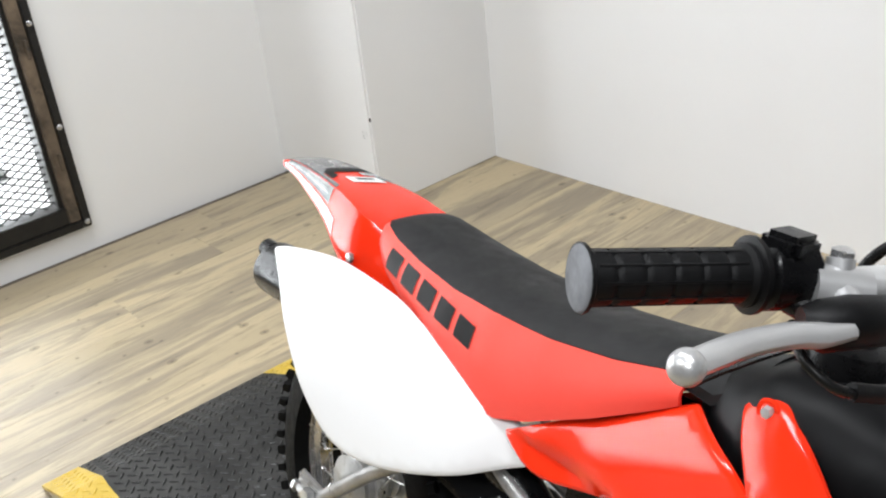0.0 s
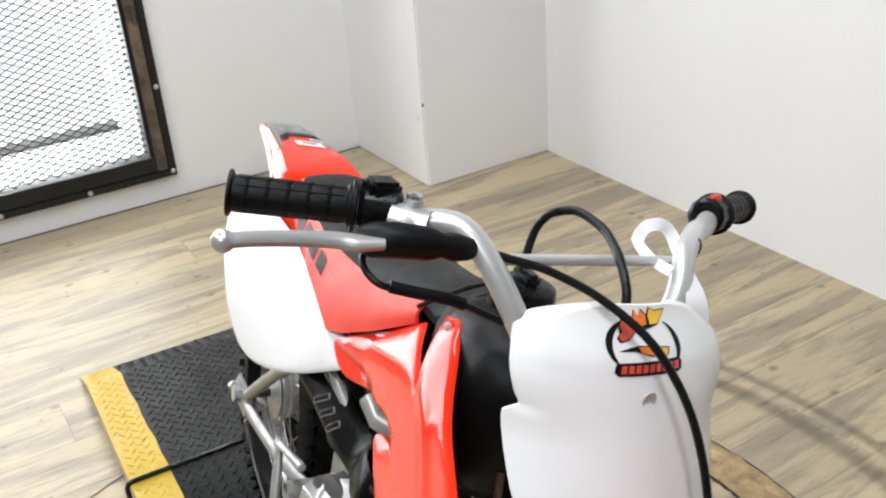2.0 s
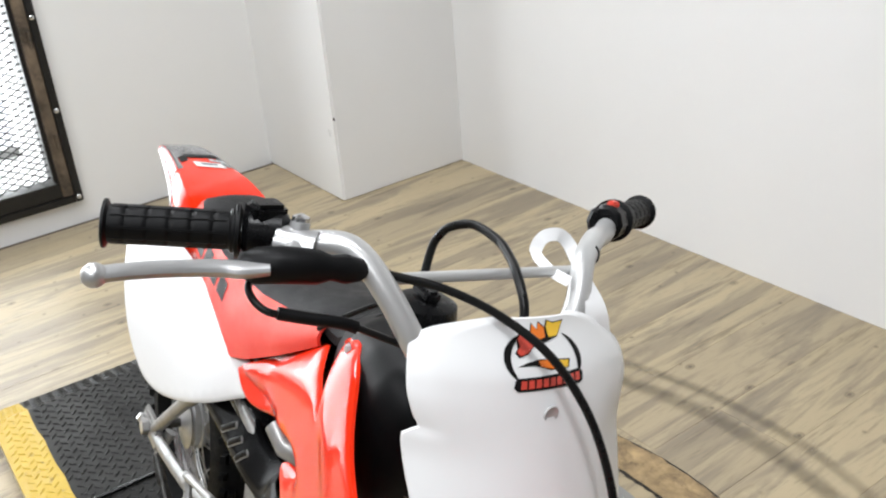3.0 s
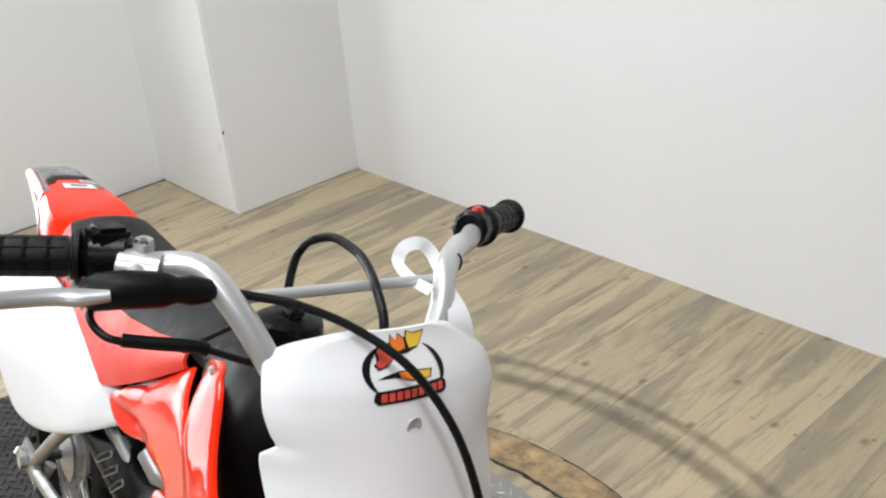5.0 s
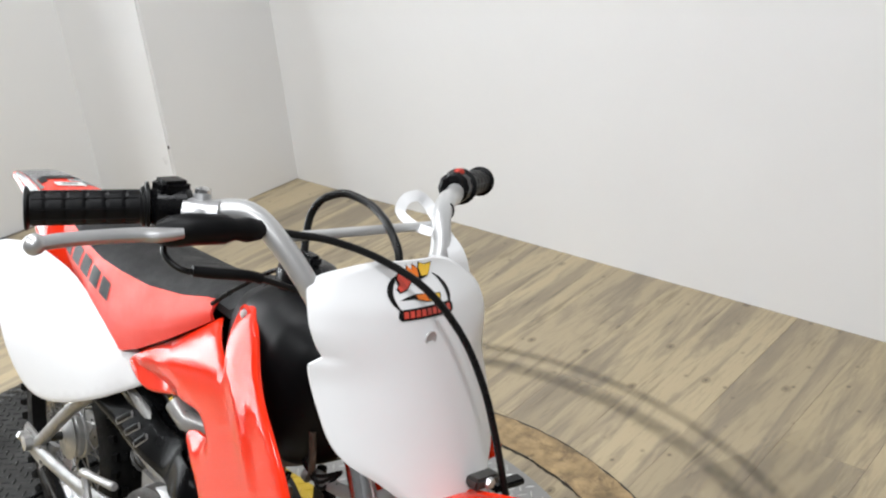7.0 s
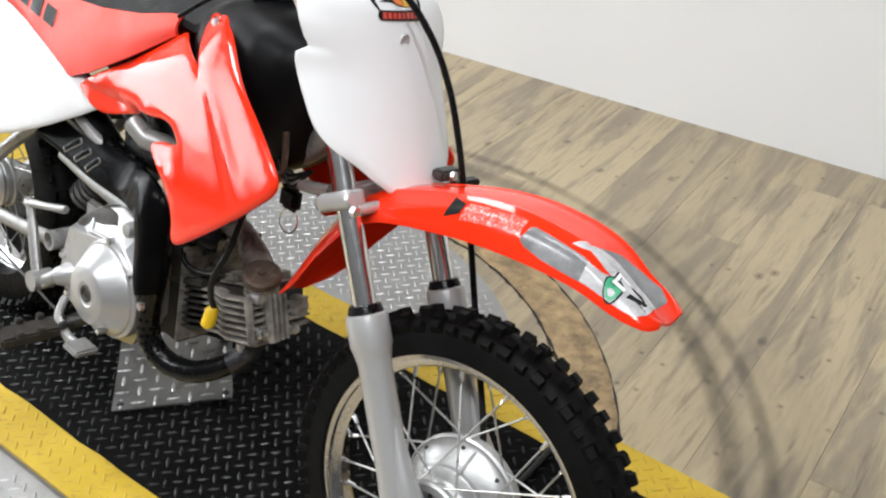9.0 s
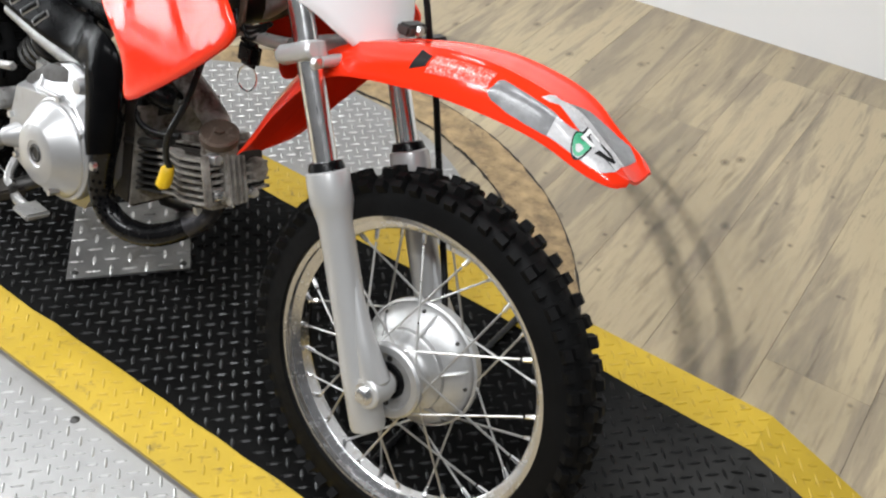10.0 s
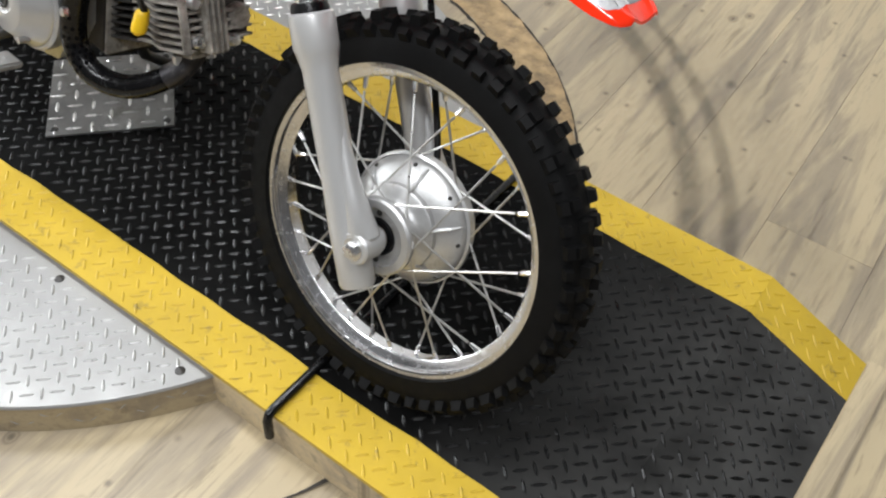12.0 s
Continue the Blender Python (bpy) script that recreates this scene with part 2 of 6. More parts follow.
def plank_material(name, tint=1.0):
    """Wood-look vinyl: pale tan and grey-brown streaks along the length, a tone of its own for each plank."""
    m, n, l, b = nodes_of(name)
    rnd = n.new("ShaderNodeObjectInfo").outputs["Random"]
    tc, mp, add = n.new("ShaderNodeTexCoord"), n.new("ShaderNodeMapping"), n.new("ShaderNodeVectorMath")
    comb, mul = n.new("ShaderNodeCombineXYZ"), n.new("ShaderNodeMath")
    mul.operation, mul.inputs[1].default_value = "MULTIPLY", 37.0
    l.new(rnd, mul.inputs[0])
    for k in range(3):
        l.new(mul.outputs[0], comb.inputs[k])
    l.new(tc.outputs["Object"], add.inputs[0])
    l.new(comb.outputs[0], add.inputs[1])
    mp.inputs["Scale"].default_value = (1.0, 0.10, 1.0)
    l.new(add.outputs[0], mp.inputs[0])
    hair = n.new("ShaderNodeMapping")
    hair.inputs["Scale"].default_value = (1.0, 0.085, 1.0)
    l.new(add.outputs[0], hair.inputs[0])
    tan, grey, dark = [tuple(c * tint * 0.95 for c in q) for q in ((0.455, 0.370, 0.232), (0.248, 0.205, 0.152), (0.066, 0.050, 0.035))]
    pale = tuple(c * 1.16 for c in tan)
    # long patches of weathered grey with fairly crisp edges, broken up by a finer scale
    patch = noise_tex(n, l, mp.outputs[0], 15.0, 8, 0.62, 0.8)
    chip = noise_tex(n, l, mp.outputs[0], 48.0, 7, 0.68, 0.5)
    streak = noise_tex(n, l, hair.outputs[0], 40.0, 6, 0.66, 0.3)
    fine = noise_tex(n, l, hair.outputs[0], 130.0, 4, 0.7, 0.2)
    broad = noise_tex(n, l, mp.outputs[0], 4.2, 2, 0.5, 0.3)
    base = mix(n, l, ramp(n, l, broad, (0.40, 0.0), (0.62, 1.0)), tan, pale)
    c1 = mix(n, l, ramp(n, l, patch, (0.37, 0.80), (0.45, 0.55), (0.53, 0.0)), base, grey)
    c2 = mix(n, l, ramp(n, l, chip, (0.35, 0.45), (0.43, 0.0)), c1, grey)
    c3 = mix(n, l, ramp(n, l, streak, (0.34, 0.42), (0.42, 0.0)), c2, dark)
    c3 = mix(n, l, ramp(n, l, rnd, (0.0, 0.0), (0.50, 0.06), (0.80, 0.20), (1.0, 0.38)), c3, grey)
    knot = n.new("ShaderNodeTexVoronoi")
    knot.voronoi_dimensions = "2D"
    knot.inputs["Scale"].default_value = 6.0
    squash = n.new("ShaderNodeMapping")
    squash.inputs["Scale"].default_value = (1.0, 0.75, 1.0)
    l.new(add.outputs[0], squash.inputs[0])
    l.new(squash.outputs[0], knot.inputs["Vector"])
    some = ramp(n, l, knot.outputs["Color"], (0.52, 0.0), (0.56, 1.0))
    c3 = mix(n, l, mix(n, l, 1.0, ramp(n, l, knot.outputs["Distance"], (0.014, 0.75), (0.034, 0.25), (0.046, 0.50), (0.066, 0.0)), some, "MULTIPLY"), c3, dark)
    speck = n.new("ShaderNodeTexVoronoi")
    speck.voronoi_dimensions = "2D"
    speck.inputs["Scale"].default_value = 11.0
    l.new(add.outputs[0], speck.inputs["Vector"])
    some = ramp(n, l, speck.outputs["Color"], (0.55, 0.0), (0.72, 1.0))
    c3 = mix(n, l, mix(n, l, 1.0, ramp(n, l, speck.outputs["Distance"], (0.020, 0.6), (0.075, 0.0)), some, "MULTIPLY"), c3, dark)
    c4 = mix(n, l, ramp(n, l, fine, (0.34, 0.20), (0.48, 0.0)), c3, dark)
    l.new(c4, b.inputs["Base Color"])
    l.new(ramp(n, l, fine, (0.3, 0.34), (0.7, 0.50)), b.inputs["Roughness"])
    bump(n, l, b, fine, 0.12, 0.001)
    return m


PLANK = plank_material("vinyl_plank")
SKIRT_WOOD = plank_material("skirt_wood", 1.05)
# the same wood, lightened to stand in for light on the ramp's side
SIDE_WOOD = plank_material("lit_side_wood", 1.45)


def stain(name, colour, scale, lo, hi, most, r0=None, r1=None):
    """A broken dark film; between two radii round the turntable it fades towards both."""
    m, n, l, b = nodes_of(name)
    v = coords(n, l)
    mask = ramp(n, l, noise_tex(n, l, v, scale, 7, 0.65, 0.6), (lo, 0.12 if r0 else 0.0), (hi, most))
    if r0:
        d, mr = n.new("ShaderNodeVectorMath"), n.new("ShaderNodeMapRange")
        d.operation, d.inputs[1].default_value = "DISTANCE", (-0.295, 0.134, 0.003)
        l.new(v, d.inputs[0])
        mr.inputs["From Min"].default_value, mr.inputs["From Max"].default_value = r0, r1
        l.new(d.outputs["Value"], mr.inputs["Value"])
        fade = ramp(n, l, mr.outputs[0], (0.0, 0.0), (0.35, 1.0), (0.65, 1.0), (1.0, 0.0))
        mask = mix(n, l, 1.0, mask, fade, "MULTIPLY")
    tr, mx = n.new("ShaderNodeBsdfTransparent"), n.new("ShaderNodeMixShader")
    b.inputs["Base Color"].default_value, b.inputs["Roughness"].default_value = (*colour, 1), 0.5
    l.new(mask, mx.inputs[0])
    l.new(tr.outputs[0], mx.inputs[1])
    l.new(b.outputs[0], mx.inputs[2])
    l.new(mx.outputs[0], n["Material Output"].inputs[0])
    return m


SCUFF = stain("tyre_scuff", (0.045, 0.040, 0.036), 17.0, 0.25, 0.80, 0.50, 0.930, 0.985)
SCUFF_OUTER = stain("tyre_scuff_outer", (0.045, 0.040, 0.036), 17.0, 0.28, 0.82, 0.40, 1.003, 1.040)
SCUFF_FAINT = stain("faint_smudge", (0.10, 0.09, 0.08), 9.0, 0.46, 0.85, 0.22, 0.82, 1.24)
SMUDGE = stain("wall_smudge", (0.45, 0.46, 0.47), 60.0, 0.46, 0.70, 0.55)
OSB = surface("worn_golden_wood", (0.33, 0.23, 0.115), 0.5, vary=0.5, scale=24, grain=0.5, grain_scale=120, dirt=(0.11, 0.075, 0.042), dirt_amount=0.35, dirt_scale=22)
GROOVE = surface("dark_joint", (0.030, 0.025, 0.020), 0.8, vary=0.2)
JOINT = surface("plank_joint", (0.10, 0.08, 0.058), 0.7, vary=0.2)


# ---- mesh helpers ----
def link(name, bm, material, parent=None, smooth=False, label=""):
    mesh = bpy.data.meshes.new(name)
    bm.to_mesh(mesh)
    bm.free()
    if smooth:
        mesh.shade_smooth()
        mesh.set_sharp_from_angle(angle=radians(38))
    mesh.materials.append(material)
    ob = new(name, mesh)
    if parent:
        ob.parent = parent
    if label:
        ob["label"] = label
    return ob


def part(name, bm, material, parent, label="", smooth=True):
    return link(name, bm, material, parent, smooth, label)


def add_box(bm, lo, hi, bevel=0.0):
    r = bmesh.ops.create_cube(bm, size=1.0)
    vs = r["verts"]
    for v in vs:
        v.co = Vector([(lo[i] + hi[i]) / 2 + v.co[i] * (hi[i] - lo[i]) for i in range(3)])
    if bevel:
        es = list({e for v in vs for e in v.link_edges})
        bmesh.ops.bevel(bm, geom=es, offset=bevel, segments=2, affect="EDGES")
    return bm


def box(lo, hi, bevel=0.0):
    return add_box(bmesh.new(), lo, hi, bevel)


def frames_along(pts, closed=False):
    """Tangent and two normals at each point of a line, with little twist."""
    pts = [Vector(p) for p in pts]
    n = len(pts)
    out, up = [], None
    for i, p in enumerate(pts):
        a = pts[(i - 1) % n] if closed or i else p
        b = pts[(i + 1) % n] if closed or i < n - 1 else p
        t = (b - a).normalized()
        if up is None:
            up = Vector((0, 1, 0)) if abs(t.y) < 0.9 else Vector((0, 0, 1))
        u = (up - t * up.dot(t)).normalized()
        out.append((p, t, u, t.cross(u)))
        up = u
    return out


def smooth_line(pts, per=6):
    """Catmull-Rom through the points."""
    pts = [Vector(p) for p in pts]
    if len(pts) < 3:
        return pts
    ext = [pts[0] * 2 - pts[1]] + pts + [pts[-1] * 2 - pts[-2]]
    out = []
    for i in range(len(pts) - 1):
        p0, p1, p2, p3 = ext[i:i + 4]
        for k in range(per):
            t = k / per
            out.append(0.5 * (2 * p1 + (p2 - p0) * t + (2 * p0 - 5 * p1 + 4 * p2 - p3) * t * t + (3 * p1 - p0 - 3 * p2 + p3) * t ** 3))
    out.append(pts[-1])
    return out


def add_tube(bm, pts, radius, sides=10, flat=1.0, caps=True):
    """A tube along a line; radius may be a list. flat squashes it along the first normal."""
    fr = frames_along(pts)
    rings = []
    for i, (p, t, u, w) in enumerate(fr):
        r = radius[i] if isinstance(radius, (list, tuple)) else radius
        rings.append([bm.verts.new(p + (u * math.cos(a) * flat + w * math.sin(a)) * r) for a in (math.tau * k / sides for k in range(sides))])
    for a, b in zip(rings, rings[1:]):
        for k in range(sides):
            bm.faces.new((a[k], a[(k + 1) % sides], b[(k + 1) % sides], b[k]))
    if caps:
        bm.faces.new(rings[0][::-1])
        bm.faces.new(rings[-1])
    return bm


def tube(pts, radius, sides=10, flat=1.0):
    return add_tube(bmesh.new(), pts, radius, sides, flat)


def add_lathe(bm, profile, centre, axis="y", sides=32, closed=False):
    """Turns (radius, along) pairs round an axis through centre."""
    c = Vector(centre)
    rings = []
    for r, h in profile:
        ring = []
        for k in range(sides):
            a = math.tau * k / sides
            x, z = r * math.cos(a), r * math.sin(a)
            v = {"y": (x, h, z), "x": (h, x, z), "z": (x, z, h)}[axis]
            ring.append(bm.verts.new(c + Vector(v)))
        rings.append(ring)
    pairs = list(zip(rings, rings[1:])) + ([(rings[-1], rings[0])] if closed else [])
    for a, b in pairs:
        for k in range(sides):
            bm.faces.new((a[k], a[(k + 1) % sides], b[(k + 1) % sides], b[k]))
    if not closed:
        if profile[0][0] > 1e-5:
            bm.faces.new(rings[0])
        if profile[-1][0] > 1e-5:
            bm.faces.new(rings[-1][::-1])
    bmesh.ops.recalc_face_normals(bm, faces=bm.faces)
    return bm


def lathe(profile, centre, axis="y", sides=32, closed=False):
    return add_lathe(bmesh.new(), profile, centre, axis, sides, closed)


def loft(sections, closed_ring=True, caps=True):
    """Skins rows of points of equal length."""
    bm = bmesh.new()
    rings = [[bm.verts.new(p) for p in s] for s in sections]
    n = len(rings[0])
    for a, b in zip(rings, rings[1:]):
        for k in range(n if closed_ring else n - 1):
            bm.faces.new((a[k], a[(k + 1) % n], b[(k + 1) % n], b[k]))
    if caps and closed_ring:
        bm.faces.new(rings[0][::-1])
        bm.faces.new(rings[-1])
    bmesh.ops.recalc_face_normals(bm, faces=bm.faces)
    return bm


def slab(outline, depth_fn, thickness, step=0.012, edge=0.0030, inset=0.0055):
    """A curved sheet: an outline in (x, z), pushed sideways by depth_fn(x, z), with a thickness inward (+y) and a rolled edge."""
    pts = []
    for a, b in zip(outline, list(outline[1:]) + [outline[0]]):
        a, b = Vector(a), Vector(b)
        if pts and (a - pts[-1]).length < 0.0022:
            continue
        pts += [a.lerp(b, k / m) for m in [max(1, round((b - a).length / 0.007))] for k in range(m)]
    n = len(pts)
    x0, x1 = min(p.x for p in pts), max(p.x for p in pts)
    z0, z1 = min(p.y for p in pts), max(p.y for p in pts)

    def inside(q):
        hit = False
        for a, b in zip(pts, pts[1:] + pts[:1]):
            if (a.y > q.y) != (b.y > q.y) and q.x < (b.x - a.x) * (q.y - a.y) / (b.y - a.y) + a.x:
                hit = not hit
        return hit

    grid = []
    for i in range(int((x1 - x0) / step) + 2):
        for j in range(int((z1 - z0) / step) + 2):
            q = Vector((x0 + (i + 0.5 * (j % 2)) * step, z0 + j * step))
            if inside(q) and min((q - p).length for p in pts) > step * 0.45:
                grid.append(q)
    grid = [q for q in grid if min((q - p).length for p in pts) > inset * 1.7]
    ring = []
    for k, p in enumerate(pts):
        d = (pts[(k + 1) % n] - pts[k - 1]).normalized()
        for depth in (inset * 0.4, inset):
            for q in (p + Vector((-d.y, d.x)) * depth, p - Vector((-d.y, d.x)) * depth):
                if inside(q) and min((q - o).length for o in pts) > depth * 0.85 and all((q - o).length > 0.0021 for o in ring):
                    ring.append(q)

    def lip(q):
        near = min((q - (a + (b - a) * min(1.0, max(0.0, (q - a).dot(b - a) / max(1e-12, (b - a).length_squared))))).length for a, b in zip(pts, pts[1:] + pts[:1]))
        return edge * max(0.0, 1 - near / inset) ** 2

    grid += ring
    vs, _, fs = delaunay_2d_cdt(pts + grid, [(k, (k + 1) % n) for k in range(n)], [], 1, 1e-6)[:3]
    bm = bmesh.new()
    bv = [bm.verts.new((v.x, depth_fn(v.x, v.y) + lip(v), v.y)) for v in vs]
    for f in fs:
        c = sum((vs[i] for i in f), Vector((0, 0))) / len(f)
        if inside(c):
            bm.faces.new([bv[i] for i in f])
    loose = [v for v in bm.verts if not v.link_faces]
    bmesh.ops.delete(bm, geom=loose, context="VERTS")
    ext = bmesh.ops.extrude_face_region(bm, geom=bm.faces[:])
    for v in [g for g in ext["geom"] if isinstance(g, bmesh.types.BMVert)]:
        v.co.y += thickness
    bmesh.ops.recalc_face_normals(bm, faces=bm.faces)
    return bm


def round_outline(pts, per=5):
    """A closed smooth outline through corner points; a corner given as (x, z, 0) stays sharp."""
    n = len(pts)
    out = []
    for i, p in enumerate(pts):
        if len(p) == 3 and p[2] == 0:
            out.append(Vector(p[:2]))
            continue
        r = p[2] if len(p) == 3 else 0.012
        c = Vector(p[:2])
        a, b = Vector(pts[i - 1][:2]), Vector(pts[(i + 1) % n][:2])
        da, db = (a - c), (b - c)
        ra, rb = min(r, da.length * 0.45), min(r, db.length * 0.45)
        s, e = c + da.normalized() * ra, c + db.normalized() * rb
        for k in range(per + 1):
            t = k / per
            out.append(s * (1 - t) ** 2 + c * 2 * t * (1 - t) + e * t * t)
    return [(v.x, v.y) for v in out]


# ---- the room ----
X_WALL, Y_WALL, X_PIER, Y_PIER = -2.446, 1.653, -1.92, 1.15
X_EAST, Y_SOUTH, H_ROOM = 2.3, -2.4, 2.7
WIN_LO, WIN_HI, WIN_BOTTOM, WIN_TOP = -1.25, 0.40, 0.13, 2.05

bm = box((X_WALL - 0.15, -2.55, -0.2), (X_EAST + 0.15, Y_WALL + 0.15, -0.004))
floor = tagged(link("floor", bm, JOINT), "wood-look vinyl plank floor with dark tyre scuffs", "floor", kind="structure")
tagged(link("ceiling", box((X_WALL - 0.15, -2.55, H_ROOM), (X_EAST + 0.15, Y_WALL + 0.15, H_ROOM + 0.15)), CEIL), "unseen ceiling, kept dark grey to cut bounce light", "ceiling", kind="structure")
tagged(link("wall_north", box((X_WALL - 0.15, Y_WALL, -0.004), (X_EAST + 0.15, Y_WALL + 0.15, H_ROOM)), WALL), "plain white painted wall", "wall", kind="structure")
# east and south walls are unseen and kept dark to hold down fill light
tagged(link("wall_east", box((X_EAST, -2.55, -0.004), (X_EAST + 0.15, Y_WALL, H_ROOM)), WALL_DIM), "unseen plain wall, kept dark to cut bounce light", "wall", kind="structure")
tagged(link("wall_south", box((X_WALL - 0.15, -2.55, -0.004), (X_EAST, Y_SOUTH, H_ROOM)), WALL_DIM), "unseen plain wall, kept dark to cut bounce light", "wall", kind="structure")
bm = bmesh.new()
for lo, hi in (((WIN_HI, -0.004), (Y_WALL, H_ROOM)), ((Y_SOUTH, -0.004), (WIN_LO, H_ROOM)), ((WIN_LO, -0.004), (WIN_HI, WIN_BOTTOM)), ((WIN_LO, WIN_TOP), (WIN_HI, H_ROOM))):
    add_box(bm, (X_WALL - 0.47, lo[0], lo[1]), (X_WALL, hi[0], hi[1]))
tagged(link("wall_west", bm, WALL), "white painted wall with a mesh-covered opening", "wall", kind="structure")
tagged(link("wall_pier", box((X_WALL - 0.02, Y_PIER, -0.003), (X_PIER, Y_WALL + 0.02, H_ROOM + 0.02), 0.006), WALL), "white painted boxed-out wall corner with a small scuff", "wall", kind="structure")
# the mesh-covered opening in the west wall
window = tagged(new("window_1"), "opening covered with black expanded metal mesh in a bolted dark frame", "window", kind="structure")
window.location = (X_WALL, 0, 0)
F_LO, F_HI, F_BOT, F_TOP = -1.30, 0.453, 0.082, 2.10
E_W, I_W = 0.024, 0.052
for name, lo, hi in (("jamb", (F_LO, F_BOT), (F_LO + E_W, F_TOP)), ("jamb", (F_HI - E_W, F_BOT), (F_HI, F_TOP)), ("rail", (F_LO + E_W, F_BOT), (F_HI - E_W, F_BOT + E_W)), ("rail", (F_LO + E_W, F_TOP - E_W), (F_HI - E_W, F_TOP))):
    part(name, box((0.001, lo[0], lo[1]), (0.030, hi[0], hi[1]), 0.003), FRAME_BLACK, window)
part("inner_jamb", box((-0.045, F_HI - E_W - 0.036, F_BOT + E_W + 0.0), (0.024, F_HI - E_W - 0.001, F_TOP - E_W), 0.003), RUST_WOOD, window, "stained brown inner frame")
part("inner_jamb", box((-0.045, F_LO + E_W + 0.001, F_BOT + E_W), (0.024, F_LO + E_W + 0.036, F_TOP - E_W), 0.003), RUST_WOOD, window, "stained brown inner frame")
part("inner_rail", box((-0.045, F_LO + E_W + 0.037, F_BOT + E_W + 0.001), (0.024, F_HI - E_W - 0.037, F_BOT + E_W + 0.052), 0.003), FRAME_BLACK, window)
part("inner_rail", box((-0.045, F_LO + E_W + 0.037, F_TOP - E_W - 0.036), (0.024, F_HI - E_W - 0.037, F_TOP - E_W - 0.001), 0.003), FRAME_BLACK, window)
part("stop_bead", box((-0.060, F_HI - E_W - 0.050, F_BOT + E_W + 0.03), (0.010, F_HI - E_W - 0.037, F_TOP - E_W), 0.002), FRAME_BLACK, window)
for z in [0.100 + 0.295 * k for k in range(7)]:
    part("bolt", lathe([(0.0085, 0.0), (0.0080, 0.004), (0.0045, 0.0065), (0.0001, 0.007)], (0.030, F_HI - 0.014, z), "x", 14), BOLT, window)
for y in [0.16 - 0.28 * k for k in range(6)]:
    part("bolt", lathe([(0.0085, 0.0), (0.0080, 0.004), (0.0045, 0.0065), (0.0001, 0.007)], (0.030, y, F_BOT + 0.013), "x", 14), BOLT, window)
for z in (0.27, 0.60, 0.93, 1.30, 1.70):
    part("hinge_knuckle", tube([(0.026, F_HI - E_W - 0.012, z), (0.026, F_HI - E_W - 0.012, z + 0.05)], 0.006, 8), RUST_WOOD, window)
# expanded metal: two families of slanted strands over the whole opening
verts, faces = [], []


def strand(y0, z0, y1, z1, w=0.0019, d=0.0017):
    k = len(verts)
    n = Vector((0, -(z1 - z0), y1 - y0)).normalized() * w
    for y, z in ((y0, z0), (y1, z1)):
        for s, x in ((-1, -0.020 - d), (1, -0.020 - d), (1, -0.020 + d), (-1, -0.020 + d)):
            verts.append((x, y + n.y * s, z + n.z * s))
    for a in range(4):
        faces.append((k + a, k + (a + 1) % 4, k + 4 + (a + 1) % 4, k + 4 + a))


M_LO, M_HI, M_BOT, M_TOP = F_LO + 0.055, F_HI - 0.055, F_BOT + 0.055, F_TOP - 0.055
DY, DZ = 0.0225, 0.0112
ny, nz = int((M_HI - M_LO) / DY), int((M_TOP - M_BOT) / DZ)
for i in range(ny):
    for j in range(nz):
        y, z = M_LO + i * DY, M_BOT + j * DZ
        if (i + j) % 2:
            strand(y, z, y + DY, z + DZ)
        else:
            strand(y, z + DZ, y + DY, z)
mesh = bpy.data.meshes.new("mesh_screen")
mesh.from_pydata(verts, [], faces)
mesh.materials.append(FRAME_BLACK)
screen = tagged(new("mesh_screen", mesh), "black expanded metal mesh", kind="stuff")
screen.parent = window

# bright space beyond the opening
OUT = surface("outside_render", (0.82, 0.83, 0.84), 0.7, vary=0.03, scale=2)
REVEAL = surface("grey_sill", (0.55, 0.55, 0.54), 0.7, vary=0.1, scale=9, grain=0.3, dirt=(0.12, 0.11, 0.10), dirt_amount=0.3, dirt_scale=12)
# grey for a strip that draws the shadow line at the sill's edge
STRIP = surface("sill_shade_grey", (0.20, 0.20, 0.195), 0.7, vary=0.3, scale=14, grain=0.3)
OUT_FLOOR = surface("outside_slab", (0.62, 0.62, 0.62), 0.6, vary=0.08, scale=3, grain=0.2)
part("sill", box((-0.468, WIN_LO + 0.002, WIN_BOTTOM - 0.02), (-0.062, WIN_HI - 0.002, WIN_BOTTOM + 0.012), 0.002), REVEAL, window, "grey concrete sill")
part("threshold", box((-0.468, WIN_LO + 0.004, WIN_BOTTOM + 0.013), (-0.425, WIN_HI - 0.016, WIN_BOTTOM + 0.044), 0.006), STRIP, window, "grey strip that draws the shadow line along the sill's outer edge")
part("reveal_lining", box((-0.468, WIN_HI - 0.014, WIN_BOTTOM + 0.013), (-0.062, WIN_HI - 0.001, WIN_TOP - 0.002), 0.002), REVEAL, window, "grey concrete reveal")
tagged(link("ground", box((-5.2, -4.5, -0.25), (X_WALL - 0.472, 3.0, -0.03)), OUT_FLOOR), "pale concrete slab outside the opening", "ground", kind="structure")
tagged(link("wall_outside", box((-4.45, -4.5, -0.03), (-4.30, 0.42, 3.2)), OUT), "white wall beyond the opening", "wall", kind="structure")
tagged(link("wall_outside_return", box((-4.295, 0.42, -0.03), (X_WALL - 0.472, 0.55, 3.2)), OUT), "white return wall beyond the opening", "wall", kind="structure")


# ---- the turntable and its ramp ----
DISC_C, DISC_R, DISC_Z, TOP_Z = Vector((-0.295, 0.134, 0)), 0.608, 0.061, 0.078


